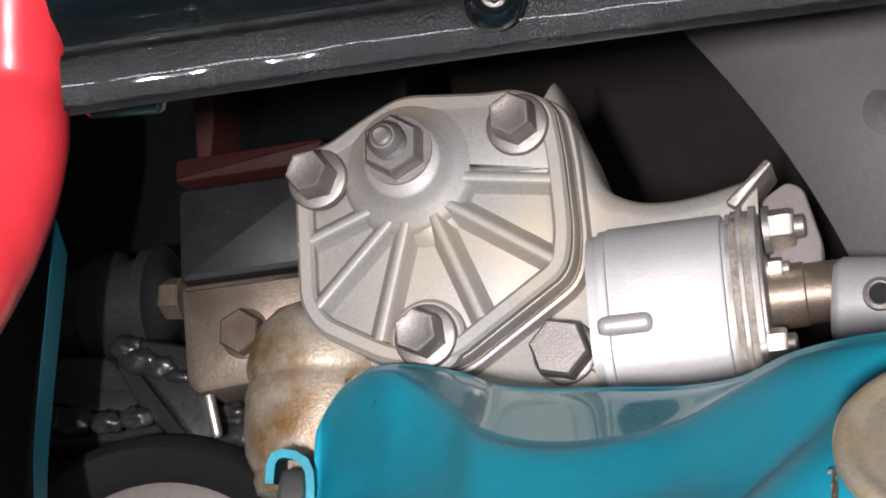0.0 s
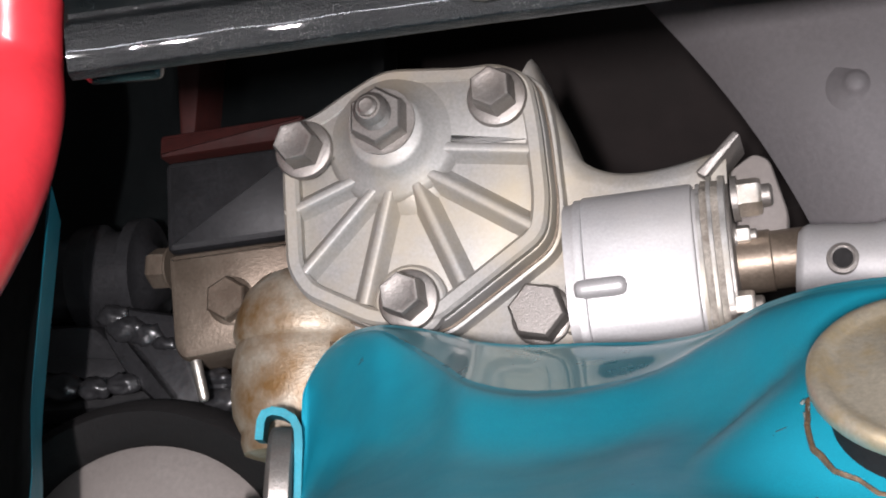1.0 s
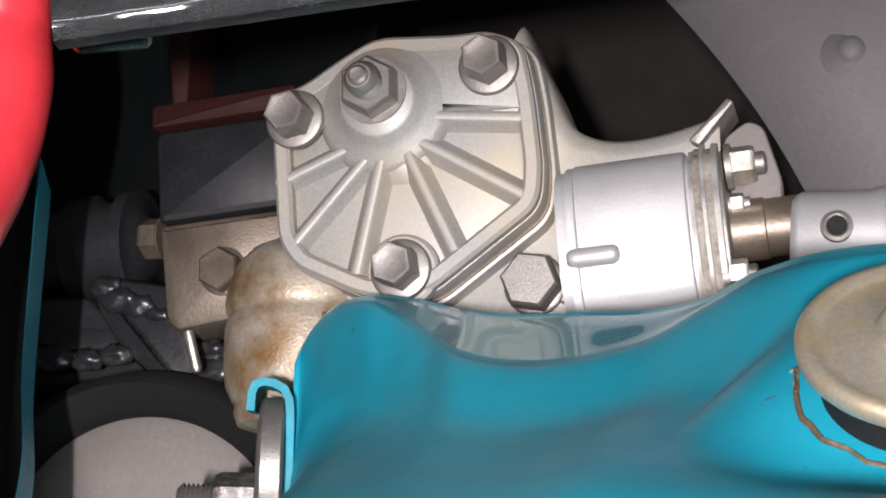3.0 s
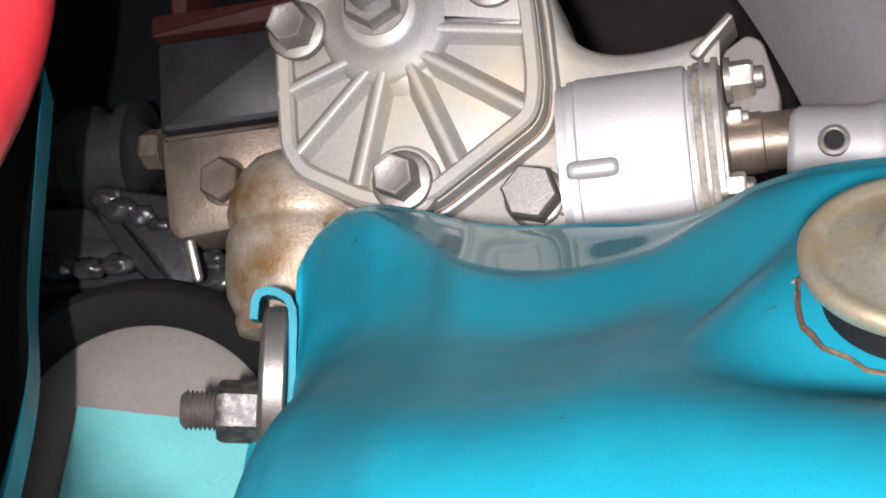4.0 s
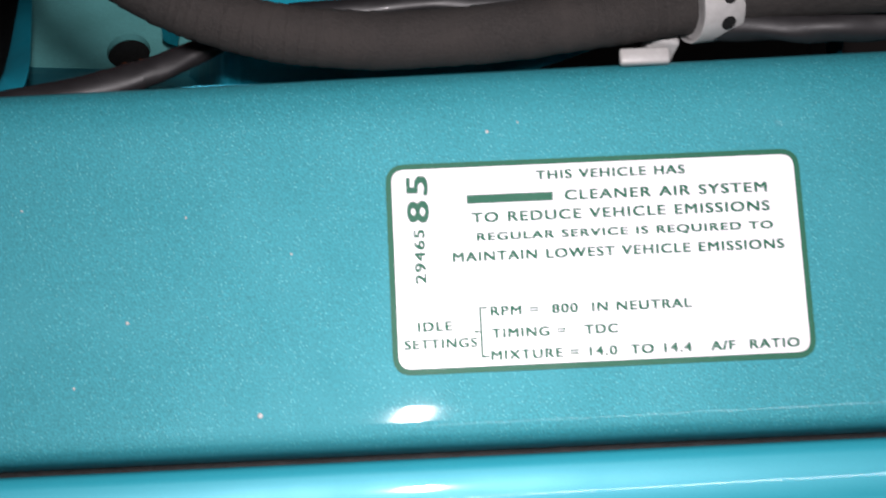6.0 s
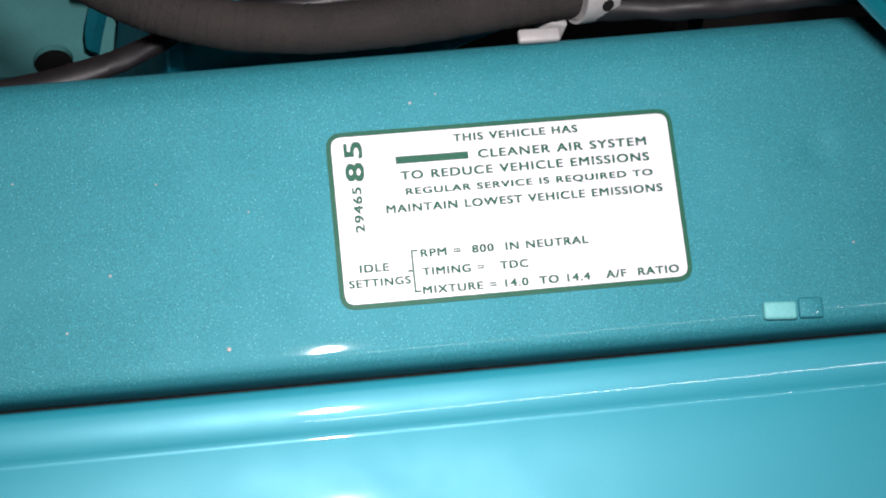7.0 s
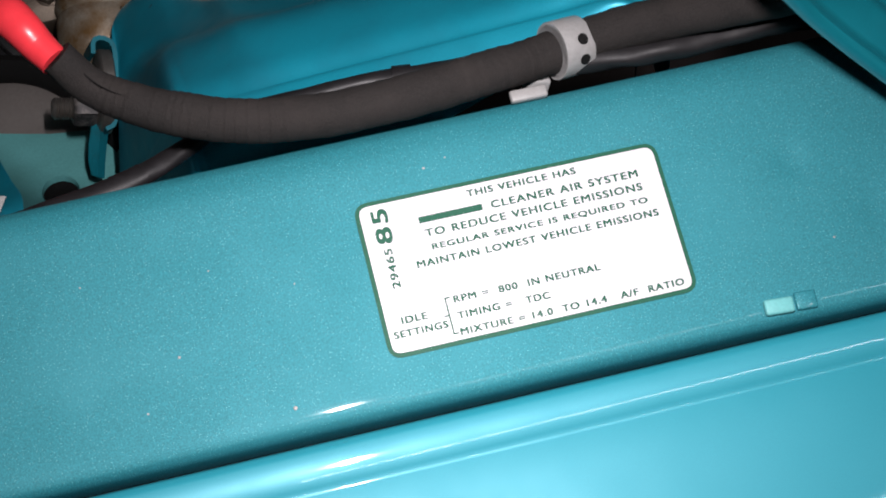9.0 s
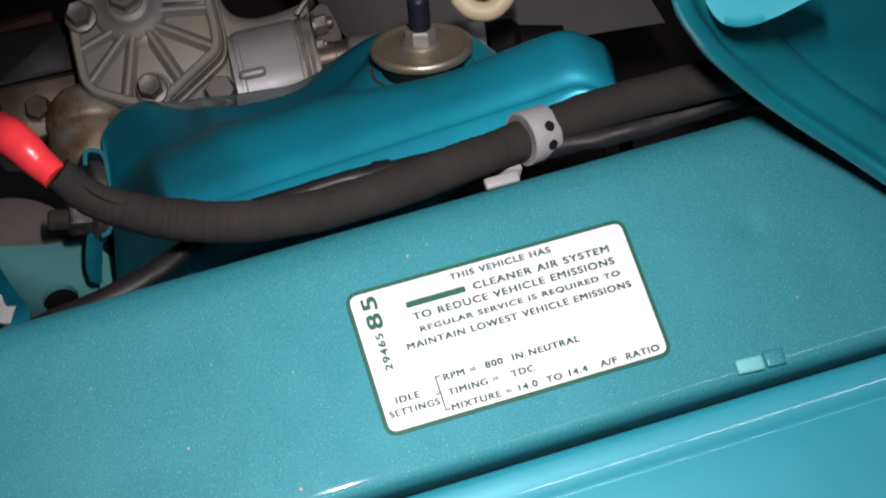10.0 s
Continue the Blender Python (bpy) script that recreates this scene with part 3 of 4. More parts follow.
        m = box_frame(p.x, p.y, 3.0) @ Matrix.Rotation(radians(37), 4, "Z")
        part("casting_mark", block(0.0014, 0.0021, 0.0005, m, 0.0002), ALU, cover)
    for u, v in ((-27, 13.6), (24.6, 23.3), (1.1, -27.9)):
        if v < 0:
            part("bolt_pad", lathe([(9.6, -0.3), (9.4, 2.4), (8.6, 3.0), (0, 3.0)], Matrix.Translation(in_box(u, v, 0)) @ BOX.to_3x3().to_4x4(), 40), ALU, cover)
        flange_bolt(box_frame(u, v, 2.9) @ Matrix.Rotation(u * 0.13, 4, "Z"), t, 0.0104, 0.0082, 0.0081, 0.0024, STEEL)
    flange_bolt(box_frame(32.4, -31.2, -9.6) @ Matrix.Rotation(0.35, 4, "Z"), t, 0.0136, 0.0075, 0.0082, 0.0014, STEEL, dish=False)
    # adjuster with its lock nut
    nut = part("lock_nut", hex_head(box_frame(-4.4, 17.8, 9.0), 0.0138, 0.0064, dish=False), STEEL, t)
    part("nut_washer", lathe([(0.0090, 0), (0.0090, 0.0009), (0, 0.0009)], box_frame(-4.4, 17.8, 8.5), 36), STEEL, nut)
    stud = thread(box_frame(-4.4, 17.8, 15), 0.0046, 0.0052, 0.0013, STEEL, t, "adjuster_screw")
    part("screw_tip", lathe([(0.0027, 0.0), (0.0026, 0.0014), (0.0018, 0.0020), (0, 0.0018)], box_frame(-4.4, 17.8, 21.0), 20), STEEL, stud)
    # worm shaft housing to the rear
    ax = (in_box(100, -17.2, -22) - in_box(40, -20.8, -22)).normalized()

    def ring(u):
        return along(in_box(u, -20.8 + (u - 40) * 0.06, -22), ax, 0.001)

    across = Vector(BOX_AXES[1])
    across = (across - ax * across.dot(ax)).normalized()

    def oval(hv, hn, power=3.2, seg=72, rag=0.0):
        out = []
        for k in range(seg):
            a = 2 * math.pi * k / seg
            c, s = math.cos(a), math.sin(a)
            r = 1 + rag * noise.noise(Vector((c * 4, s * 4, hv)))
            out.append(Vector((hv * r * math.copysign(abs(c) ** (2 / power), c), hn * r * math.copysign(abs(s) ** (2 / power), s))))
        return out

    def station(u, drop=0.0):
        o = in_box(u, -22.6 + (u - 40) * 0.06 - drop, -22)
        return axes(o, across, ax.cross(across), ax, 0.001)

    part("worm_housing", slab(oval(21.5, 22.0), 0, 38, station(40), 0.5), ALU_BRIGHT, t)
    part("sleeve", slab(oval(22.6, 23.4, 3.4), 0, 28.5, station(45), 0.8), ALU_BRIGHT, t)
    part("collar_rib", slab(oval(23.2, 24.8), 0, 2.4, station(43.0, 1.0), 0.7), ALU_BRIGHT, t)
    part("raised_key", lathe([(0.0, 0), (1.6, 0.25), (2.3, 1.2), (2.5, 2.4), (2.5, 11.0), (2.4, 12.2), (1.7, 13.2), (0, 13.6)], along(in_box(42.6, -27.7, 1.6), ax, 0.001), 20), ALU_BRIGHT, t, smooth=60)
    for u, r, h, m_, rag in ((73.4, 23.2, 1.2, ALU, 0.03), (74.6, 23.6, 2.0, SEALANT, 0.07), (76.4, 25.0, 1.1, ALU, 0.05), (77.4, 24.0, 2.0, SEALANT, 0.08), (79.2, 24.8, 1.6, ALU, 0.04), (80.6, 22.4, 1.0, STEEL, 0.02)):
        part("end_plate", slab(oval(r, r, 2.5, rag=rag), 0, h, station(u), 0.3), m_, t)
    lug = rounded([(72.5, 3.2), (82.5, 13.4), (84.2, 12.2), (75, 1.6)], 0.8)
    part("end_lug", slab(lug, -26, -9, BOX, 0.6), STEEL, t)
    tri = rounded([(80, 6), (86.5, 10.5), (90.5, 8.5), (94.5, -6), (94, -12), (82, -15)], 2.0)
    part("rear_ear", slab(tri, -27, -20, BOX, 1.2), DUSTY, t)
    for u, v, n, k in ((82.0, -3.4, -13.5, 1.0), (81.0, -12.6, -17.0, 0.62), (81.0, -33, -4.5, 0.8)):
        s = part("cap_screw", hex_head(along(in_box(u, v, n), ax), 0.0088 * k, 0.0066 * k, dish=False), STEEL_BRIGHT, t)
        part("washer", lathe([(0.0060 * k, -0.001), (0.0060 * k, 0.0006), (0, 0.0008)], along(in_box(u, v, n), ax), 28), STEEL, s)
        part("screw_end", lathe([(0.0030 * k, 0.006 * k), (0.0030 * k, 0.0088 * k), (0.0022 * k, 0.0094 * k), (0, 0.0094 * k)], along(in_box(u, v, n), ax), 20), STEEL, s)
    part("input_shaft", lathe([(8.2, 0), (8.2, 9), (7.7, 9.4), (7.7, 18)], ring(81), 36), STEEL_BROWN, t)
    # sector shaft tower below the cover
    low = along(in_box(-32, -8, -23), in_box(-33, -58, -21) - in_box(-32, -8, -23), 0.001)
    seam = []
    for k in range(25):
        a = radians(-150 + k * 9)
        seam.append(low @ Vector((22.5 * math.cos(a), 22.5 * math.sin(a), 27.0 + 3.0 * math.sin(a * 1.3) + 0.5 * noise.noise(Vector((k * 0.4, 0, 0))))))
    part("cast_seam", tube(smooth_path(seam, 2), 0.0007, 8, wobble=0.3), CHIP_BROWN, t, "dark seam across the casting")
    part("sector_housing", lathe([(0, 4), (9, 5), (15.5, 8), (19.6, 12.5), (22.0, 19), (22.6, 24), (22.0, 26.2), (21.3, 27.0), (21.7, 28.2), (22.4, 31), (22.2, 42), (21.4, 47), (19.6, 50.5), (18.8, 51.6), (18.9, 54), (17.8, 57), (14, 58), (0, 58)], low, 56), CAST_BROWN, t, "brown oil stained cast sector shaft housing", smooth=50)
    return t


STAND[0] = GEARBOX
steering_box()
STAND[0] = Matrix.Identity(4)


def coupling():
    a, b = in_box(97, -20.5, -20), in_box(163, -26.5, -20)
    d = (b - a).normalized()
    t = thing("steering_coupling", a, "silver painted steering column coupling with a pin hole", "steering coupling")
    part("tube_body", lathe([(9.0, -1), (10.2, 0), (11.0, 1.2), (11.6, 18), (12.6, 21), (14.4, 60), (14.8, 66), (14.2, 68), (12, 68), (11, 65), (0, 65)], along(a, d, 0.001), 56), ALU_BRIGHT, t)
    n = Vector(BOX_AXES[2])
    s = (n - d * n.dot(d)).normalized()
    hole = along(a + d * 0.0105 + s * 0.0108, s)
    part("pin_hole", lathe([(0.0025, 0.0), (0.0026, 0.0012), (0, 0.0012)], hole, 28), BLACK_ROUGH, t, "dark drilled hole with a bright lip")
    part("hole_lip", lathe([(0.0042, 0), (0.0039, 0.0012), (0.0030, 0.0016), (0.0026, 0.0014), (0.0025, 0)], hole, 28), STEEL, t)
    side = s.cross(d).normalized()
    for k in (-1, 1):
        flange_bolt(along(a + d * 0.0645 + (s * 0.5 - side * 0.86 * k).normalized() * 0.0145, s * 0.5 - side * 0.86 * k), t, 0.0055, 0.006, 0.0042, 0.001, STEEL_BRIGHT)
    yoke = along(a + d * 0.068, d, 0.001)
    part("joint_yoke", lathe([(12, 0), (13.5, 2), (13.5, 14), (10, 18), (8, 40), (0, 40)], yoke, 40), BLACK_ROUGH, t, "black joint beyond the coupling")
    return t


STAND[0] = GEARBOX
coupling()
STAND[0] = Matrix.Identity(4)


# ---------------------------------------------------------------- dark parts beside the steering box
def mount_bracket():
    t = thing("engine_mount_bracket", in_box(-58, -20, -40), "black and bronzed steel mount bracket bolted beside the steering box", "bracket")
    part("upper_block", slab(rounded([(-79, 22.5), (-77.5, -4.2), (-36, -1.5), (-36, 25)], 2.5), -50, -24, BOX, 2.0), SATIN_BLACK, t, "satin black upper block")
    part("lower_plate", slab(rounded([(-77.2, -4.6), (-74.5, -31.5), (-71.5, -35.2), (-40, -31), (-36, -2)], 2.5), -44, -23.4, BOX, 2.4), STEEL_BROWN, t, "bronzed lower plate")
    flange_bolt(box_frame(-57.2, -19.2, -23.4), t, 0.0112, 0.0045, 0.0070, 0.0008, STEEL_BROWN, dish=False)
    m = along(in_box(-79, -6, -34), in_box(-92, -5.5, -35) - in_box(-79, -6, -34))
    flange_bolt(m, t, 0.0105, 0.0062, 0.0066, 0.0012, STEEL_BROWN, dish=False)
    part("split_pin", lathe([(1.6, 0), (1.6, 11), (0.9, 12), (0, 12)], along(in_box(-68.4, -35, -26), in_box(-65, -48, -26) - in_box(-68.4, -35, -26), 0.001), 16), STEEL_BRIGHT, t)
    return t


STAND[0] = GEARBOX
mount_bracket()
STAND[0] = Matrix.Identity(4)


def subframe():
    t = thing("subframe", in_box(-80, -30, -80), "rough black painted subframe with brackets and weld beads", "subframe", kind="structure")
    # backing plate in near black, so its colour carries the deep shade
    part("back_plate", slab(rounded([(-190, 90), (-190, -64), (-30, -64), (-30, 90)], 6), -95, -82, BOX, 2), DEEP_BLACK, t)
    tube_axis = along(in_box(-170, -2, -58), BOX_AXES[0], 0.001)
    part("cross_tube", lathe([(13, 0), (13, 52), (16.5, 53), (17, 56), (17, 60), (14.5, 62), (14.5, 70), (18, 71), (18, 75), (10, 76), (0, 90)], tube_axis, 48), BLACK_PAINT, t, smooth=50)
    part("lower_rail", slab(rounded([(-190, -16), (-112, -17), (-104, -24), (-96, -26), (-84, -24), (-80, -30), (-82, -44), (-100, -44), (-190, -44)], 3), -70, -50, BOX, 4), BLACK_PAINT, t)
    part("bracket_web", slab(rounded([(-106, -13), (-92, -16), (-80, -18), (-70, -40), (-62, -54), (-64, -64), (-78, -52), (-96, -36), (-104, -24)], 3), -56, -40, BOX, 3), BLACK_PAINT, t)
    for u, v, s in ((-96, -22, 4.5), (-90, -24, 4), (-101, -18, 3.5), (-84, -27, 3), (-116, -38, 5), (-106, -39, 4), (-97, -38, 4), (-66, -44, 5), (-63, -52, 4.5), (-68, -38, 4)):
        bm = bmesh.new()
        bmesh.ops.create_icosphere(bm, subdivisions=3, radius=s, matrix=BOX @ Matrix.Translation((u, v, -40)) @ Matrix.Diagonal((1.4, 0.8, 0.6, 1)))
        for w in bm.verts:
            w.co += w.normal * 0.0016 * noise.noise(w.co * 420)
        part("weld_bead", bm, BLACK_PAINT, t, smooth=180)
    return t


STAND[0] = GEARBOX
subframe()
STAND[0] = Matrix.Identity(4)


def idler():
    """Round dusty cup with a black rubber lip seen in the gap."""
    t = thing("bump_stop_cup", in_box(-95, -85, -70), "dusty grey round cup with a thick black rubber rim", "suspension cup")
    m = Matrix.Translation(in_box(-86, -101, -26)) @ BOX.to_3x3().to_4x4()
    part("rubber_rim", lathe([(57, -30), (58, -12), (56, -3), (53, -1), (48, -5), (44.5, -10), (44, -16)], m, 72), RUBBER, t, smooth=60)
    part("cup", lathe([(46, -13), (43, -9), (28, -7), (0, -6.5)], m, 64), DUSTY, t, smooth=60)
    return t


STAND[0] = GEARBOX
idler()
STAND[0] = Matrix.Identity(4)


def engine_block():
    t = thing("engine_block", in_box(-70, 40, -90), "red enamelled engine block flange, colour darkened for shade", "engine", kind="structure")
    # orange-red enamel, with the bay's shade mixed into its colour
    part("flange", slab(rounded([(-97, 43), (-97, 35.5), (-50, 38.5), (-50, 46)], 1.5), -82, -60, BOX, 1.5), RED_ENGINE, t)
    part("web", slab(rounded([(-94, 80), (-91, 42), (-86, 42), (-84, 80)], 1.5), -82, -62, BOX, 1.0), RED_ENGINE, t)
    return t


STAND[0] = GEARBOX
engine_block()
STAND[0] = Matrix.Identity(4)


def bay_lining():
    """Far side and bottom of the engine bay, their shade put into a near-black brown."""
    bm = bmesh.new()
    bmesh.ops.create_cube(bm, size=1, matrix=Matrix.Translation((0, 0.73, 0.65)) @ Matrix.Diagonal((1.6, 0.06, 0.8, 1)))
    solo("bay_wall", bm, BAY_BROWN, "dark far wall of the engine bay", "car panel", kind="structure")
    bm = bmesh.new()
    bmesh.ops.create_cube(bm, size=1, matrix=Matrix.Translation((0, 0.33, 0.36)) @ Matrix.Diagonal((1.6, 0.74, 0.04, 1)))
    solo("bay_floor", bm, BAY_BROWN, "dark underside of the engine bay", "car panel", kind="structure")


bay_lining()


def grey_shield():
    t = thing("grey_floor_shield", in_box(120, 20, -60), "grey sound coated toe board with a rivet", "car panel", kind="structure")
    rows = []
    for i in range(17):
        s = i / 16
        row = []
        for k in range(13):
            q = k / 12
            u = 50 + 58 * s + 6 * math.sin(s * math.pi) + q * 150
            v = 78 - 100 * s
            n = -56 + 14 * math.sin(q * 2.0) + 5 * math.sin(s * 3) - 10 * math.exp(-(q / 0.05) ** 2)
            row.append(in_box(u, v, n))
        rows.append(row)
    part("coated_sheet", sheet(rows, 0.002), GREY_SHIELD, t, smooth=60)
    part("rivet", lathe([(9.5, -1.6), (7.4, 0.6), (4.2, 1.3), (3.2, 2.8), (1.8, 3.6), (0, 3.7)], Matrix.Translation(in_box(113.5, 35.0, -46.5)) @ BOX.to_3x3().to_4x4(), 28), GREY_SHIELD, t, smooth=60)
    return t


STAND[0] = GEARBOX
grey_shield()
STAND[0] = Matrix.Identity(4)


def cam_bolt():
    """Eccentric adjuster bolt on the front face of the tower."""
    t = thing("eccentric_adjuster_bolt", (-0.135, 0.17, 0.779), "worn steel eccentric washer, nut and threaded bolt end", "adjuster bolt")
    d = Vector((-0.158, 0.168, 0.781)) - Vector((-0.134, 0.168, 0.7755))
    c = Vector((-0.1335, 0.1698, 0.7777))
    part("cam_washer", lathe([(17.0, -2.6), (17.9, -2.0), (17.9, 2.4), (17.2, 3.2), (15.8, 3.6), (9, 4.0), (0, 4.0)], along(Vector((-0.1335, 0.176, 0.782)), d, 0.001), 56), STEEL, t)
    part("washer", lathe([(8.6, 3), (8.6, 4.4), (7.4, 5.2), (0, 5.2)], along(c, d, 0.001), 40), STEEL, t)
    part("nut", hex_head(along(c, d) @ Matrix.Translation((0, 0, 0.005)), 0.0132, 0.0098, dish=False), STEEL_DARK, t)
    thread(along(c, d) @ Matrix.Translation((0, 0, 0.0147)), 0.0049, 0.008, 0.0011, STEEL, t, "bolt_end")
    return t


STAND[0] = ECCENTRIC
cam_bolt()
STAND[0] = Matrix.Identity(4)


def adjuster_guides():
    """Folded teal channel round the eccentric."""
    d = (Vector((-0.158, 0.168, 0.781)) - Vector((-0.134, 0.168, 0.7755))).normalized()
    c = Vector((-0.1325, 0.1755, 0.7815))
    up = Vector((0.0, 0.83, 0.56))
    up = (up - d * up.dot(d)).normalized()
    near = d.cross(up)
    if near.y > 0:
        near = -near
    t = thing("adjuster_guide", c, "teal folded channel guiding the eccentric washer", "guide bracket", kind="structure")
    path = [(0.0076, 0.0150), (0.0074, 0.0195), (0.0064, 0.0218), (0.0040, 0.0228), (0.0010, 0.0224), (-0.0018, 0.0208), (-0.0032, 0.0180), (-0.0036, 0.014), (-0.0037, 0.002), (-0.0034, -0.012), (-0.0014, -0.0165), (0.0020, -0.0182)]
    rows = [[c + d * a + up * b + near * n for n in (0.0100, 0.004, -0.004, -0.014)] for a, b in path]
    part("channel", sheet(rows, 0.0019), TEAL_MATT, t, smooth=50)
    rows = [[Vector(p) + d * 0.0030 + up * 0.0022 for p in row] for row in [[(-0.1375, 0.1635, 0.7755), (-0.1336, 0.1618, 0.7771), (-0.1305, 0.1651, 0.7736)], [(-0.1394, 0.1604, 0.7719), (-0.1352, 0.1585, 0.7733), (-0.1321, 0.1610, 0.7693)], [(-0.1413, 0.1560, 0.7677), (-0.1371, 0.1535, 0.7688), (-0.1340, 0.1560, 0.7648)], [(-0.1425, 0.1515, 0.7634), (-0.1388, 0.1485, 0.7644), (-0.1358, 0.1509, 0.7603)], [(-0.1423, 0.1470, 0.7589), (-0.1397, 0.1440, 0.7602), (-0.1371, 0.1463, 0.7561)]]]
    part("tab", sheet(rows, 0.0014), TEAL_MATT, t, smooth=60)
    return t


STAND[0] = ECCENTRIC
adjuster_guides()
STAND[0] = Matrix.Identity(4)


def shock_mount():
    n = Vector((0.02, 0.276, 0.961)).normalized()
    c = Vector((0.0155, 0.1735, 0.8145))
    t = thing("shock_absorber_mount", c, "yellow zinc plated dished washer with nut and threaded stud", "shock mount")
    part("rubber_bush", lathe([(19.5, -13), (19.8, -9), (20.2, -6), (20.6, -3), (20, 0), (0, 0)], along(c, n, 0.001), 56), RUBBER, t, smooth=60)
    part("dished_washer", lathe([(20.5, -2.6), (23.2, -2.6), (24.0, -1.6), (24.0, 0.4), (23.1, 1.6), (21.4, 1.9), (20.0, 0.8), (18.8, 0.6), (14, 1.0), (11.0, 1.9), (8, 2.4), (0, 2.4)], along(c, n, 0.001), 72), GOLD, t, smooth=50)
    m = along(c, n) @ Matrix.Rotation(0.35, 4, "Z")
    nut = part("nut", hex_head(m @ Matrix.Translation((0, 0, 0.0022)), 0.0124, 0.0074, dish=False), ALU, t, "pale zinc plated nut")
    part("nut_flange", lathe([(9.6, 0), (9.6, 0.9), (8.6, 1.7), (0, 1.7)], along(c + n * 0.002, n, 0.001), 36), GOLD, nut)
    thread(along(c + n * 0.0085, n), 0.0052, 0.0165, 0.00125, BLUE_STEEL, t, "stud", tip=0.0085)
    # cracked sealant round the bush
    ring = []
    for k in range(64):
        a = 2 * math.pi * k / 64
        r = 0.0240 + 0.0016 * noise.noise(Vector((math.cos(a) * 5, math.sin(a) * 5, 4)))
        ring.append(along(c - n * 0.0108, n) @ Vector((r * math.cos(a), r * math.sin(a), 0)))
    part("sealant_bead", tube(ring + [ring[0]], 0.00045, 8, wobble=0.8), CHIP_BROWN, t, "cracked dry sealant bead")
    rng = random.Random(3)
    for k in range(16):
        a = rng.uniform(3.2, 6.2)
        r = rng.uniform(0.0228, 0.0256)
        part("sealant_crumb", block(rng.uniform(0.001, 0.003), rng.uniform(0.0006, 0.0012), 0.0006, along(c - n * 0.0108, n) @ Matrix.Rotation(a, 4, "Z") @ Matrix.Translation((r, 0, 0)) @ Matrix.Rotation(1.57 + rng.uniform(-0.5, 0.5), 4, "Z"), 0.0002), ADHESIVE, t)
    return t


STAND[0] = MOUNT
shock_mount()
STAND[0] = Matrix.Identity(4)


# ---------------------------------------------------------------- front of the bay: rail plate, tray and battery
def rail_plate():
    t = thing("rail_plate", (-0.165, 0.15, 0.765), "pale teal chassis rail plate with a rusty drilled hole", "chassis rail", kind="structure")
    cx, cy, r = -0.1555, 0.1400, 0.0077

    def z(x, y):
        return 0.7725 - 0.11 * (y - 0.125) - 0.03 * (x + 0.18)

    bm = bmesh.new()
    ring, outer = [], []
    n = 160
    for k in range(n):
        a = 2 * math.pi * k / n
        ring.append(bm.verts.new((cx + r * math.cos(a), cy + r * 1.05 * math.sin(a), z(cx, cy))))
        dx, dy = math.cos(a), math.sin(a)
        lo = min((0.030 if dx > 0 else 0.0385) / max(abs(dx), 1e-6), (0.056 if dy > 0 else 0.0088) / max(abs(dy), 1e-6))
        outer.append(bm.verts.new((cx + dx * lo, cy + dy * lo, z(cx + dx * lo, cy + dy * lo))))
    for k in range(n):
        bm.faces.new((ring[k], ring[(k + 1) % n], outer[(k + 1) % n], outer[k]))
    bmesh.ops.recalc_face_normals(bm, faces=bm.faces[:])
    bmesh.ops.solidify(bm, geom=bm.faces[:], thickness=0.003)
    part("plate", bm, TEAL_PALE, t)
    well = Matrix.Translation((cx, cy, z(cx, cy)))
    # added black liner that stands in for the shade inside the hole
    part("hole_shade_liner", lathe([(r * 1.05, -0.0034), (r * 1.25, -0.006), (r * 1.25, -0.034), (0, -0.034)], well, 32), BLACK_ROUGH, t, "black liner added to keep the hole dark")
    bm = bmesh.new()
    bmesh.ops.create_icosphere(bm, subdivisions=4, radius=0.0080, matrix=Matrix.Translation((cx + 0.0015, cy - 0.0030, z(cx, cy) - 0.0115)))
    for w in bm.verts:
        w.co += w.normal * 0.0022 * noise.noise(w.co * 500)
    part("rusty_debris", bm, RUST, t, "orange rusty debris inside the hole", smooth=180)
    # apron running from the plate down to the fender panel
    rows = []
    for i in range(10):
        x = -0.191 + 0.0074 * i
        b = STAND[0].inverted() @ on_panel(-0.215 + 0.0135 * i, 0.078, -0.062)
        a = Vector((x, 0.1312, z(x, 0.1312) - 0.0002))
        rows.append([a, a.lerp(b, 0.35) + Vector((0, 0, -0.006)), a.lerp(b, 0.7) + Vector((0, 0, -0.006)), b])
    part("apron", sheet(rows, 0.0012), TEAL, t, "darker teal apron below the plate", smooth=60)
    return t


STAND[0] = RAIL
rail_plate()
STAND[0] = Matrix.Identity(4)


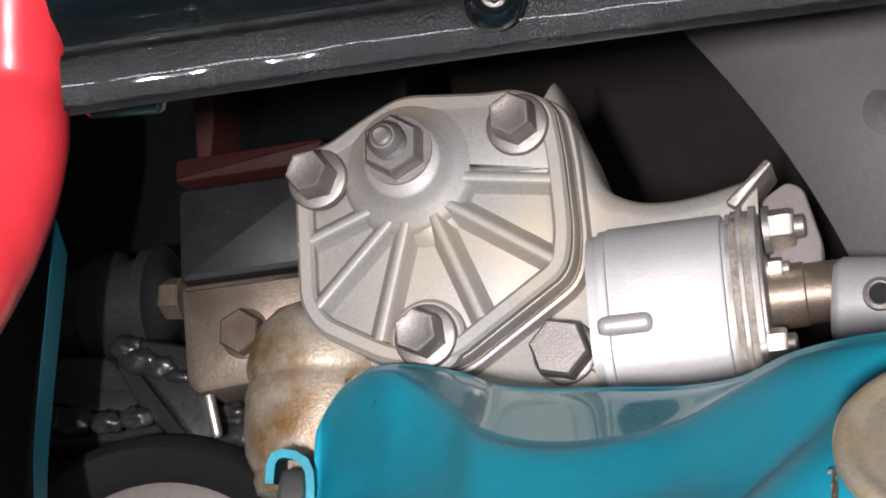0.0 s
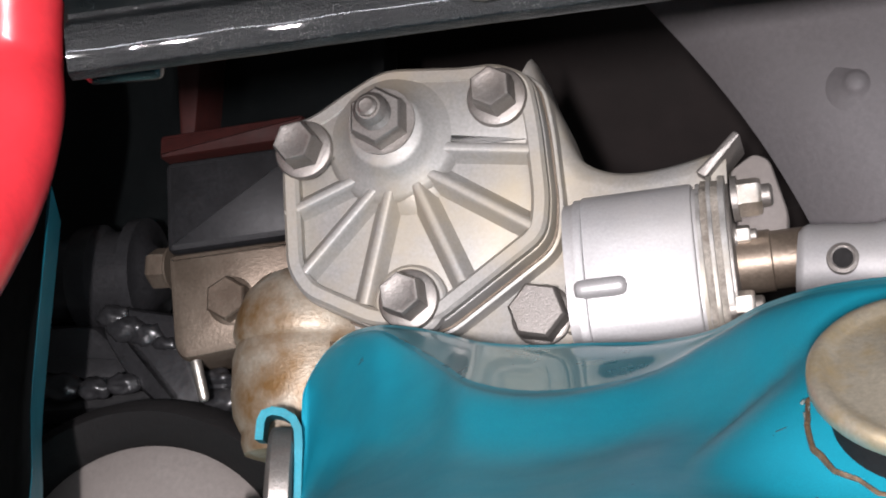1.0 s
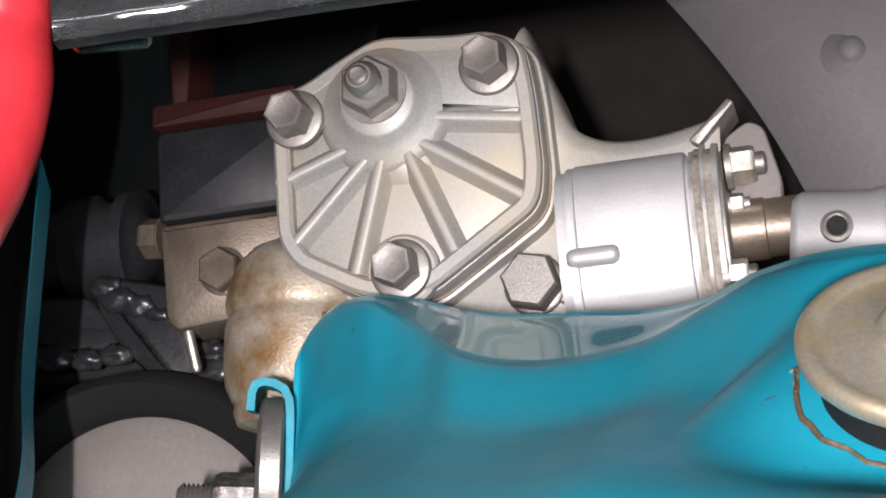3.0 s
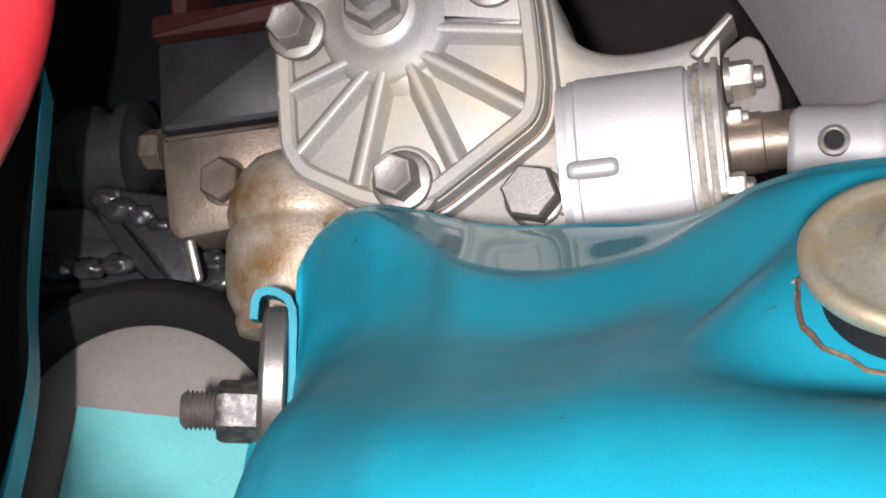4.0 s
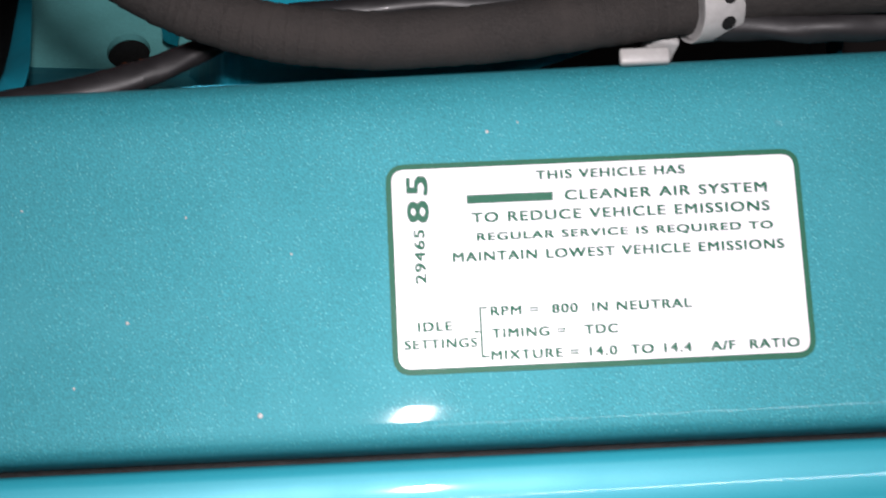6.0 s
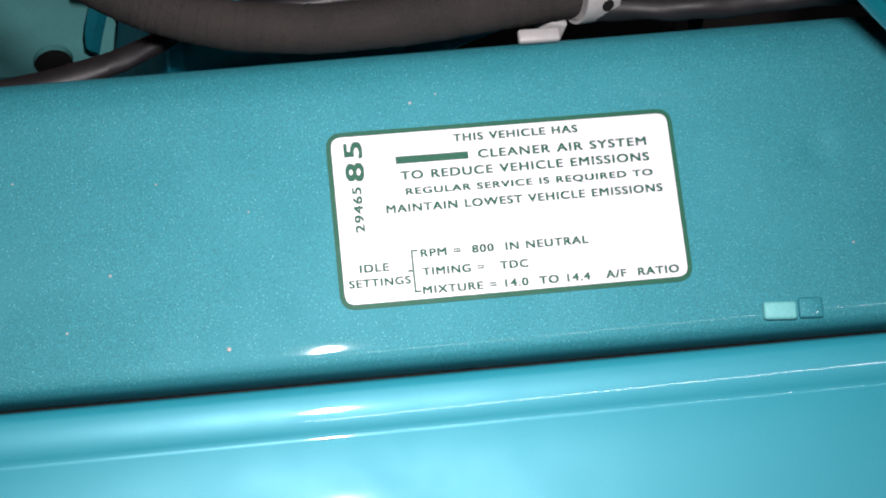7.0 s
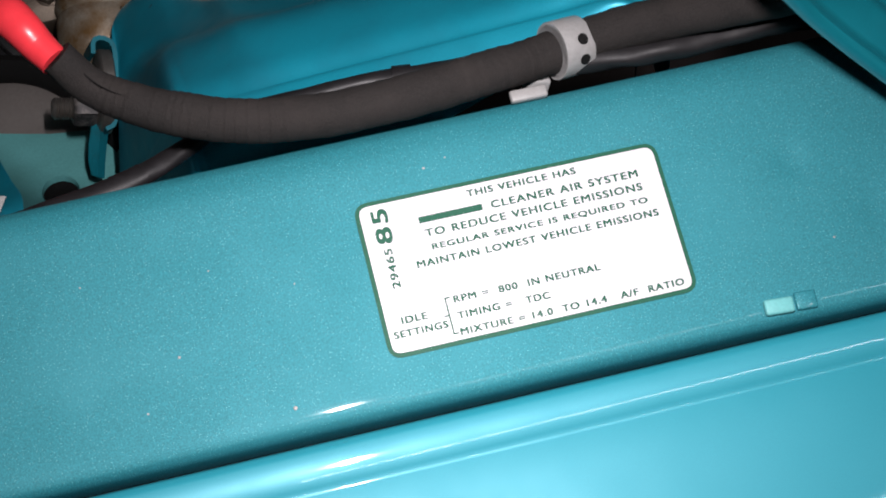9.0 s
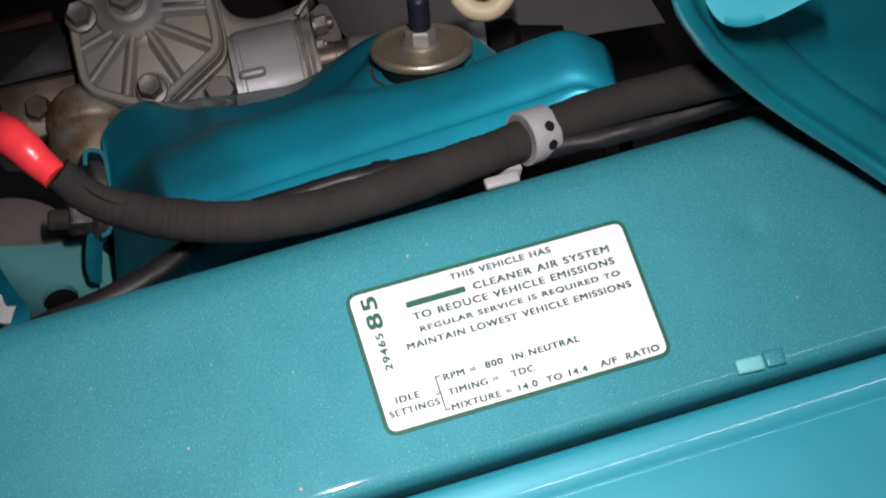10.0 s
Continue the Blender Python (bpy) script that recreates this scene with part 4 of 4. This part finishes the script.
def battery():
    f = Vector((0.8517, -0.31, 0.4226)).normalized()
    low, high = Vector((-0.2114, 0.1272, 0.7315)), Vector((-0.2047, 0.2987, 0.8436))
    low, high = low - f * 0.007, high - f * 0.007
    y = (high - low).normalized()
    x = y.cross(f)
    t = thing("battery", low - f * 0.06, "glossy black ribbed battery case in a teal tray", "battery")
    face = rounded([(0.0, -0.004), (-0.004, 0.10), (-0.024, 0.26), (-0.2, 0.26), (-0.2, 0.035)], 0.006)
    sgn = -1 if x.x < 0 else 1
    lay = axes(low, x, y, f)
    face = [Vector((p.x * sgn, p.y)) for p in face]
    part("case", slab(face, -0.12, 0.0, lay, 0.003), GLOSS_BLACK, t)
    # tapered vertical ribs and the diagonal webs between them
    for run in (((-0.0390, 0.1871), (-0.0395, 0.1219), (-0.0392, 0.0742), (-0.0397, 0.0391)), ((-0.0132, 0.1915), (-0.0131, 0.1284), (-0.0116, 0.0745), (-0.0115, 0.0296)), ((-0.0647, 0.1828), (-0.0647, 0.1200), (-0.0646, 0.0739), (-0.0642, 0.0579))):
        p = [lay @ Vector((sgn * u, v, 0.0004)) for u, v in run]
        part("rib", tube(smooth_path(p, 6), lambda q: 0.0024 - 0.0005 * q - 0.0014 * max(0.0, q - 0.75) * 4, 14, 0.7), RIB_BLACK, t)
    for a, b in (((-0.0602, 0.1031), (0.0009, 0.0616)), ((-0.0332, 0.1425), (-0.0120, 0.1198)), ((-0.0677, 0.0481), (0.0012, 0.0084)), ((-0.0732, 0.1653), (-0.0399, 0.1449))):
        p = [lay @ Vector((sgn * (a[0] + (b[0] - a[0]) * q), a[1] + (b[1] - a[1]) * q, 0.0002)) for q in (0, 0.33, 0.66, 1)]
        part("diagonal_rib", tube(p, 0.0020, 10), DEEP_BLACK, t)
    return t


STAND[0] = BATTERY
battery()
STAND[0] = Matrix.Identity(4)


def tray():
    t = thing("battery_tray", (-0.19, 0.1, 0.77), "teal folded edge of the battery tray and radiator support", "battery tray", kind="structure")
    outer = smooth_path([(-0.2085, 0.3990, 0.7150), (-0.2193, 0.3454, 0.6792), (-0.2190, 0.3125, 0.6666), (-0.2108, 0.2498, 0.6827), (-0.1985, 0.1849, 0.7143), (-0.1916, 0.1513, 0.7336), (-0.1918, 0.1355, 0.7373), (-0.1972, 0.1295, 0.7346), (-0.2068, 0.1258, 0.7347), (-0.2213, 0.1228, 0.7370), (-0.2408, 0.1197, 0.7415), (-0.2692, 0.1154, 0.7495)], 6)
    inner = smooth_path([(-0.2140, 0.4060, 0.7080), (-0.2234, 0.3537, 0.6713), (-0.2240, 0.3203, 0.6586), (-0.2177, 0.2573, 0.6747), (-0.2079, 0.1917, 0.7068), (-0.2033, 0.1628, 0.7232), (-0.2010, 0.1476, 0.7326), (-0.2037, 0.1440, 0.7314), (-0.2109, 0.1424, 0.7323), (-0.2231, 0.1407, 0.7347), (-0.2431, 0.1376, 0.7393), (-0.2722, 0.1325, 0.7471)], 6)
    rows = []
    for p, q in zip(outer, inner):
        low = Vector((-0.008, 0.012, -0.024))
        rows.append([p + low, p + low * 0.12, p + Vector((0, 0, 0.0006)), p.lerp(q, 0.12) + Vector((0, 0, 0.0010)), p.lerp(q, 0.85), q, q + Vector((-0.002, 0.004, -0.004))])
    part("folded_edge", sheet(rows, 0.0), TEAL, t, smooth=50)
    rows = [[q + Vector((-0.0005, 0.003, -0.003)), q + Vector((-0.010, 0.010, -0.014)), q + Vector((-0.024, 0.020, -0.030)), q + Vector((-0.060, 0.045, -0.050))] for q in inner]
    # near-black colour here replaces the shade inside the tray
    part("inner_wall", sheet(rows, 0.0), DEEP_BLACK, t, "inner wall of the tray, shade put into its black", smooth=50)
    part("floor_bead", tube(smooth_path([(-0.2875, 0.1836, 0.7105), (-0.2621, 0.1880, 0.7043), (-0.2414, 0.1882, 0.7042), (-0.2260, 0.1867, 0.7051), (-0.2208, 0.1853, 0.7024)], 6), 0.0009, 10), TEAL_MATT, t, "thin teal bead across the tray")
    return t


tray()


# ---------------------------------------------------------------- hose, cables and clips
def battery_cable():
    t = thing("battery_cable", (-0.05, 0.074, 0.80), "thick black cloth wrapped cable with a bright red sheath", "cable")
    red = [(-0.2060, 0.4750, 0.7920), (-0.2135, 0.4505, 0.7620), (-0.2185, 0.4340, 0.7421), (-0.2175, 0.4142, 0.7346), (-0.2200, 0.3887, 0.7291), (-0.2226, 0.3561, 0.7308), (-0.2226, 0.3167, 0.7404), (-0.2130, 0.2645, 0.7650), (-0.1988, 0.2056, 0.8032), (-0.1836, 0.1536, 0.8410), (-0.1728, 0.1209, 0.8607), (-0.1670, 0.1095, 0.8614), (-0.1625, 0.1035, 0.8566), (-0.1573, 0.0961, 0.8532)]
    girth = [0.0170, 0.0170, 0.0170, 0.0168, 0.0165, 0.0158, 0.0142, 0.0119, 0.0104, 0.0092, 0.0083, 0.0075, 0.0068, 0.0060]
    part("red_sheath", tube(smooth_path(red, 10), lambda q: float(np.interp(q * 13, range(14), girth)), 36, wobble=0.01), RED, t, "bright red vinyl sheath", smooth=60)
    black = [(-0.1562, 0.0952, 0.8562), (-0.1455, 0.0890, 0.8430), (-0.1290, 0.0795, 0.8375), (-0.1130, 0.0725, 0.8345), (-0.0968, 0.0668, 0.8325), (-0.0806, 0.0635, 0.8315), (-0.0560, 0.0610, 0.8310), (-0.0220, 0.0630, 0.8310), (0.010, 0.068, 0.8300), (0.030, 0.0725, 0.8285), (0.065, 0.0736, 0.8335), (0.112, 0.0647, 0.842), (0.16, 0.0564, 0.8498)]
    path = smooth_path(black, 34)
    lap = lambda q: 0.00030 * (1.0 - (q * 44.0 + 0.9 * noise.noise(Vector((q * 17.0, 2.0, 5.0)))) % 1.0) ** 2
    size = lambda q: 0.0066 + 0.0020 * min(1.0, q * 4.2) + lap(q)
    part("cloth_wrap", tube(path, size, 36, wobble=0.035), HOSE, t, "black cloth tape wrap", smooth=50)
    # loose end of the tape and its bound edge by the sheath
    tip = [path[k] + Vector((0.0, -0.35 - 0.02 * i, 0.93)).normalized() * (0.0081 + 0.00002 * i) + Vector((0, -0.0016 * math.sin(i * 0.35), 0)) for i, k in enumerate(range(28, 62, 4))]
    part("tape_end", tube(tip, lambda q: 0.0004 * (1.05 - q), 8), RUBBER, t, "loose edge of the tape")
    part("tape_collar", tube(path[0:26], lambda q: 0.0070 + 0.0003 * q, 30, wobble=0.05), HOSE, t, "overlapped tape collar", smooth=50)
    return t


battery_cable()


def loom():
    t = thing("wiring_loom", (-0.1, 0.08, 0.80), "shiny black vinyl wiring loom lying behind the fender panel", "cable")
    pts = [(-0.30, 0.050, 0.800), (-0.235, 0.0535, 0.8035), (-0.185, 0.058, 0.8105), (-0.14, 0.070, 0.8090), (-0.115, 0.0830, 0.8085), (-0.0950, 0.0900, 0.8135), (-0.0610, 0.0925, 0.8145), (-0.0400, 0.0928, 0.8150), (-0.0170, 0.0905, 0.8155), (0.0100, 0.0875, 0.8170), (0.032, 0.0845, 0.8185), (0.08, 0.080, 0.822), (0.16, 0.07, 0.828)]
    path = smooth_path(pts, 12)
    part("sleeve", tube(path, lambda q: 0.0047 + 0.0008 * math.sin(q * 9), 22, 0.72, wobble=0.14), VINYL, t, smooth=60)
    # added black strip that makes the gap between cable and panel dark
    tail = smooth_path([on_panel(x, 0.0715 + 0.0012 * math.sin(x * 60), -0.0055) for x in (0.040, 0.06, 0.085, 0.11, 0.14, 0.19)], 6)
    part("dark_gap_strip", tube(tail, lambda q: 0.0055 + 0.0022 * q, 22, 0.8, wobble=0.2), VINYL, t, "black vinyl strip added to darken the gap behind the panel", smooth=60)
    for k in (20, 34, 90):
        part("tape_band", tube(path[k:k + 5], 0.0056, 22, 0.72, wobble=0.1), VINYL, t, smooth=60)
    return t


loom()


def cable_clamp():
    t = thing("cable_clamp", (0.024, 0.066, 0.81), "translucent white nylon cable clamp with two holes", "cable clamp")
    c, d = Vector((0.0385, 0.0735, 0.8290)), Vector((0.90, 0.24, -0.16)).normalized()
    m = along(c, d)
    bm = lathe([(0.0106, -0.0066), (0.0116, -0.0066), (0.0118, -0.0058), (0.0118, 0.0058), (0.0116, 0.0066), (0.0106, 0.0066), (0.0106, -0.0066)], m, 56)
    part("band", bm, NYLON, t, smooth=50)
    for a in (0.0, 0.62):
        n = Vector((0.0, -0.62, 0.78)) if a == 0 else Vector((0.0, -0.97, 0.22))
        n = (n - d * n.dot(d)).normalized()
        part("hole", lathe([(0.0023, 0), (0.0023, 0.0002), (0, 0.0002)], along(c + n * 0.01170 + d * 0.0015, n), 20), BLACK_ROUGH, t, "dark oval hole")
    foot = Vector((0.0235, 0.0665, 0.8095))
    part("stem", block(0.0095, 0.006, 0.012, Matrix.Translation(foot + Vector((0.001, 0.002, 0.006))) @ Matrix.Rotation(0.25, 4, "Y"), 0.0012), NYLON, t)
    part("foot", block(0.0150, 0.005, 0.0035, PANEL @ Matrix.Translation((0.0180, 0.0618, -0.0022)), 0.001), NYLON, t)
    return t


cable_clamp()


def edge_clip():
    t = thing("edge_clip", (-0.203, 0.068, 0.805), "white nylon saddle clip on the panel edge", "clip")
    arch = smooth_path([(-0.2124, 0.0667, 0.8033), (-0.2081, 0.0675, 0.8024), (-0.2063, 0.0722, 0.8054), (-0.2051, 0.0757, 0.8078), (-0.2015, 0.0777, 0.8081), (-0.1958, 0.0786, 0.8070), (-0.1935, 0.0764, 0.8045), (-0.1928, 0.0730, 0.8015), (-0.1892, 0.0725, 0.8001)], 6)
    arch = [q + Vector((-0.0028, 0.0024, 0.0012)) for q in arch]
    back = Vector((0.0035, 0.0075, 0.0012))
    part("strap", sheet([[q, q + back * 0.5, q + back] for q in arch], 0.0014), NYLON, t, smooth=60)
    return t


edge_clip()


def hook_clip():
    t = thing("cable_hook", (0.05, 0.19, 0.85), "cream plastic cable hook, open at one end", "cable hook")
    path = smooth_path([(0.0391, 0.2031, 0.8699), (0.0419, 0.1978, 0.8652), (0.0448, 0.1941, 0.8625), (0.0476, 0.1903, 0.8598), (0.0545, 0.1858, 0.8583), (0.0587, 0.1817, 0.8561), (0.0591, 0.1772, 0.8519), (0.0550, 0.1738, 0.8468), (0.0490, 0.1731, 0.8433), (0.0420, 0.1761, 0.8433), (0.0382, 0.1805, 0.8459), (0.0363, 0.1835, 0.8481)], 6)
    part("arm", tube(path[:31], lambda q: 0.0044 + 0.0006 * math.sin(q * 3), 24), CREAM, t, smooth=60)
    part("finger", tube(path[30:], lambda q: 0.0047 - 0.0003 * q - 0.0022 * max(0.0, q - 0.9) * 8, 24), CREAM, t, smooth=60)
    return t


STAND[0] = HOOK
hook_clip()
STAND[0] = Matrix.Identity(4)


def label():
    t = thing("emissions_label", on_panel(0, 0, 0.0005), "white emissions label with green printed border and text", "label")
    w, h = 0.0602, 0.0308
    base = rounded([(-w, -h), (w, -h), (w, h), (-w, h)], 0.0058, 8)
    lay = PANEL @ Matrix.Translation((0, 0.0002, 0))
    part("border", slab(base, 0.0002, 0.0008, lay), INK, t, "green printed border")
    part("face", slab(inset(base, 0.0017), 0.0003, 0.00095, lay), PAPER, t)

    def bar(x0, x1, y0, y1):
        bm = slab([Vector((x0, y0)), Vector((x1, y0)), Vector((x1, y1)), Vector((x0, y1))], 0.0008, 0.00102, lay)
        part("print_bar", bm, INK, t)

    def words(text, x0, x1, yc, cap=0.0027, turn=0.0, weight=0.00017):
        cu = bpy.data.curves.new("text", "FONT")
        cu.body, cu.size, cu.extrude, cu.offset = text, 0.01, 0.0, 0.0
        cu.space_character, cu.space_word = 1.16, 1.1
        tmp = bpy.data.objects.new("text", cu)
        scene.collection.objects.link(tmp)
        bpy.context.view_layer.update()
        me = bpy.data.meshes.new_from_object(tmp.evaluated_get(bpy.context.evaluated_depsgraph_get()))
        bpy.data.objects.remove(tmp)
        xs = [v.co.x for v in me.vertices]
        ys = [v.co.y for v in me.vertices]
        sx, sy = (x1 - x0) / (max(xs) - min(xs)), cap / (max(ys) - min(ys))
        fit = Matrix.Diagonal((sx, sy, 1, 1)) @ Matrix.Translation((-min(xs), -(min(ys) + max(ys)) / 2, 0))
        bm = bmesh.new()
        strokes = [(-1, -0.55), (1, -0.55), (-1, 0.55), (1, 0.55), (0, 0)]
        for dx, dy in strokes:
            twin = me.copy()
            twin.transform(Matrix.Translation((dx * weight / sx, dy * weight / sy, 0)))
            bm.from_mesh(twin)
            bm.verts.ensure_lookup_table()
        for k, v in enumerate(bm.verts):
            v.co.z += 0.00001 * (k * 5 // len(bm.verts))
        bm.to_mesh(me)
        bm.free()
        me.transform(lay @ Matrix.Translation((0 if turn else x0, 0 if turn else yc, 0.00104)) @ (Matrix.Translation((yc, x0, 0)) @ Matrix.Rotation(turn, 4, "Z") if turn else Matrix.Identity(4)) @ fit)
        me.materials.append(INK)
        ob = new("printed_text", me)
        ob.parent = t
        ob.matrix_parent_inverse = t.matrix_basis.inverted()

    words("THIS VEHICLE HAS", -0.0165, 0.0266, 0.0259, 0.0026)
    bar(-0.0370, -0.0120, 0.0182, 0.0208)
    words("CLEANER AIR SYSTEM", -0.0085, 0.0500, 0.0196, 0.0029)
    words("TO REDUCE VEHICLE EMISSIONS", -0.0357, 0.0503, 0.0140, 0.0029)
    words("REGULAR SERVICE IS REQUIRED TO", -0.0345, 0.0508, 0.0081, 0.0026)
    words("MAINTAIN LOWEST VEHICLE EMISSIONS", -0.0417, 0.0535, 0.0026, 0.0027)
    words("RPM =  800  IN NEUTRAL", -0.0317, 0.0255, -0.0135, 0.0026)
    words("TIMING =   TDC", -0.0317, 0.0040, -0.0199, 0.0026)
    words("MIXTURE = 14.0  TO 14.4   A/F  RATIO", -0.0322, 0.0553, -0.0262, 0.0026)
    words("IDLE", -0.0526, -0.0430, -0.0172, 0.0026)
    words("SETTINGS", -0.0566, -0.0362, -0.0222, 0.0026)
    words("85", 0.0135, 0.0268, -0.0512, 0.0060, radians(90), 0.00035)
    words("29465", -0.0045, 0.0110, -0.0512, 0.0030, radians(90))
    bar(-0.0351, -0.0328, -0.0127, -0.0121)
    bar(-0.0351, -0.0345, -0.0267, -0.0121)
    bar(-0.0351, -0.0328, -0.0267, -0.0261)
    bar(-0.0368, -0.0351, -0.0195, -0.0189)
    return t


label()


def hinge_arm():
    t = thing("hood_hinge", (0.19, 0.0, 0.80), "glossy dark teal hood hinge bracket standing on the inner fender", "hinge")
    right, up, back = Vector((0.950, -0.310, -0.033)), Vector((0.249, 0.691, 0.679)), Vector((-0.187, -0.653, 0.734))
    edge = smooth_path([(0.069, 0.030, 0.985), (0.0712, 0.0218, 0.951), (0.0757, 0.0176, 0.9253), (0.0836, 0.0177, 0.9086), (0.0936, 0.017, 0.8933), (0.1172, 0.0145, 0.8659), (0.1567, -0.0093, 0.8335), (0.1936, -0.0548, 0.8096)], 6)
    section = [(0.0012, 0.0006, -0.012), (0.0, 0.0, -0.004), (0.0004, 0.0002, 0.0), (0.0020, 0.0010, 0.0016), (0.0045, 0.0024, 0.0012), (0.0066, 0.0034, -0.0025), (0.0085, 0.0042, -0.0085), (0.0110, 0.0055, -0.0105), (0.022, 0.010, -0.0125), (0.026, 0.012, -0.0165), (0.030, 0.013, -0.026), (0.046, 0.018, -0.032), (0.060, 0.022, -0.052), (0.13, 0.045, -0.070)]
    part("arm", sheet([[p + right * a + up * b + back * c for a, b, c in section] for p in edge], 0.0015), TEAL_HINGE, t, smooth=60)
    flange = [(0.0862, 0.014, 0.9265), (0.0878, 0.0108, 0.9225), (0.09, 0.008, 0.92), (0.0934, 0.0054, 0.9192), (0.0988, 0.0023, 0.92), (0.1075, -0.0012, 0.9242), (0.1191, -0.0048, 0.9317)]
    top = [(0.087, 0.0185, 0.936), (0.0895, 0.017, 0.9363), (0.0921, 0.0155, 0.9367), (0.0953, 0.0136, 0.9371), (0.1002, 0.0107, 0.9378), (0.1085, 0.0059, 0.9389), (0.1196, -0.0006, 0.9403)]
    low, high = smooth_path(flange, 4), smooth_path(top, 4)
    face = Vector((-0.501, -0.766, 0.404))
    rows = [[b, b.lerp(a, 0.8), b.lerp(a, 0.97) + face * 0.0002, a + face * -0.0006, a + face * -0.0024] for a, b in zip(low, high)]
    part("top_flange", sheet(rows, 0.0010), TEAL_FENDER, t, "bright folded top flange", smooth=60)
    return t


hinge_arm()


def black_pan():
    """Black pressed pan with a turned flange above the steering box."""
    t = thing("black_pan", (-0.08, 0.25, 0.89), "glossy black pressed steel pan with a gritty flange", "pan", kind="structure")
    up, near = Vector((0.0, 0.878, 0.478)), Vector((0.0, -0.468, 0.884))
    section = [(-0.0008, -0.004), (0.0, -0.0004), (0.0006, 0.0), (0.0042, 0.0004), (0.0082, 0.0004), (0.0098, -0.0008), (0.0108, -0.0030), (0.0120, -0.0034), (0.0135, -0.0014), (0.0160, 0.0045), (0.0195, 0.0080), (0.027, 0.0105), (0.045, 0.012), (0.09, 0.010)]
    rows = []
    for i in range(73):
        q = i / 72
        a = Vector((-0.158, 0.2236, 0.8851)).lerp(Vector((0.040, 0.2330, 0.8890)), q) + Vector((0, 0.004 * math.sin(q * math.pi), -0.004 * math.sin(q * math.pi)))
        bulge = 1.0 - 0.92 * math.exp(-((q - 0.46) / 0.09) ** 2) - 0.5 * max(0.0, q - 0.6)
        wave = 0.0006 * noise.noise(Vector((q * 14, 0, 2)))
        rows.append([a + up * (s + (0.012 * (1 - bulge) if s > 0.013 else 0)) + near * ((n * bulge if n > 0.001 else n) + wave) for s, n in section])
    part("flange", sheet([r[:8] for r in rows], 0.0012), BLACK_SPECK, t, "gritty chipped black flange", smooth=60)
    part("body", sheet([r[7:] for r in rows], 0.0012), PAN_GLOSS, t, smooth=60)
    flange_bolt(along(Vector((-0.0782, 0.2336, 0.8951)), near), t, 0.0034, 0.0018, 0.0026, 0.0006, STEEL_DARK)
    part("boss", lathe([(0.0058, -0.005), (0.0050, -0.0004), (0.0038, 0.0004), (0.0032, -0.0004), (0, -0.0004)], along(Vector((-0.0782, 0.2336, 0.8951)), near), 32), PAN_GLOSS, t, smooth=60)
    part("drain_lug", block(0.016, 0.008, 0.006, Matrix.Translation((-0.150, 0.2345, 0.8735)), 0.002), PAN_GLOSS, t)
    return t


STAND[0] = PAN
black_pan()
STAND[0] = Matrix.Identity(4)
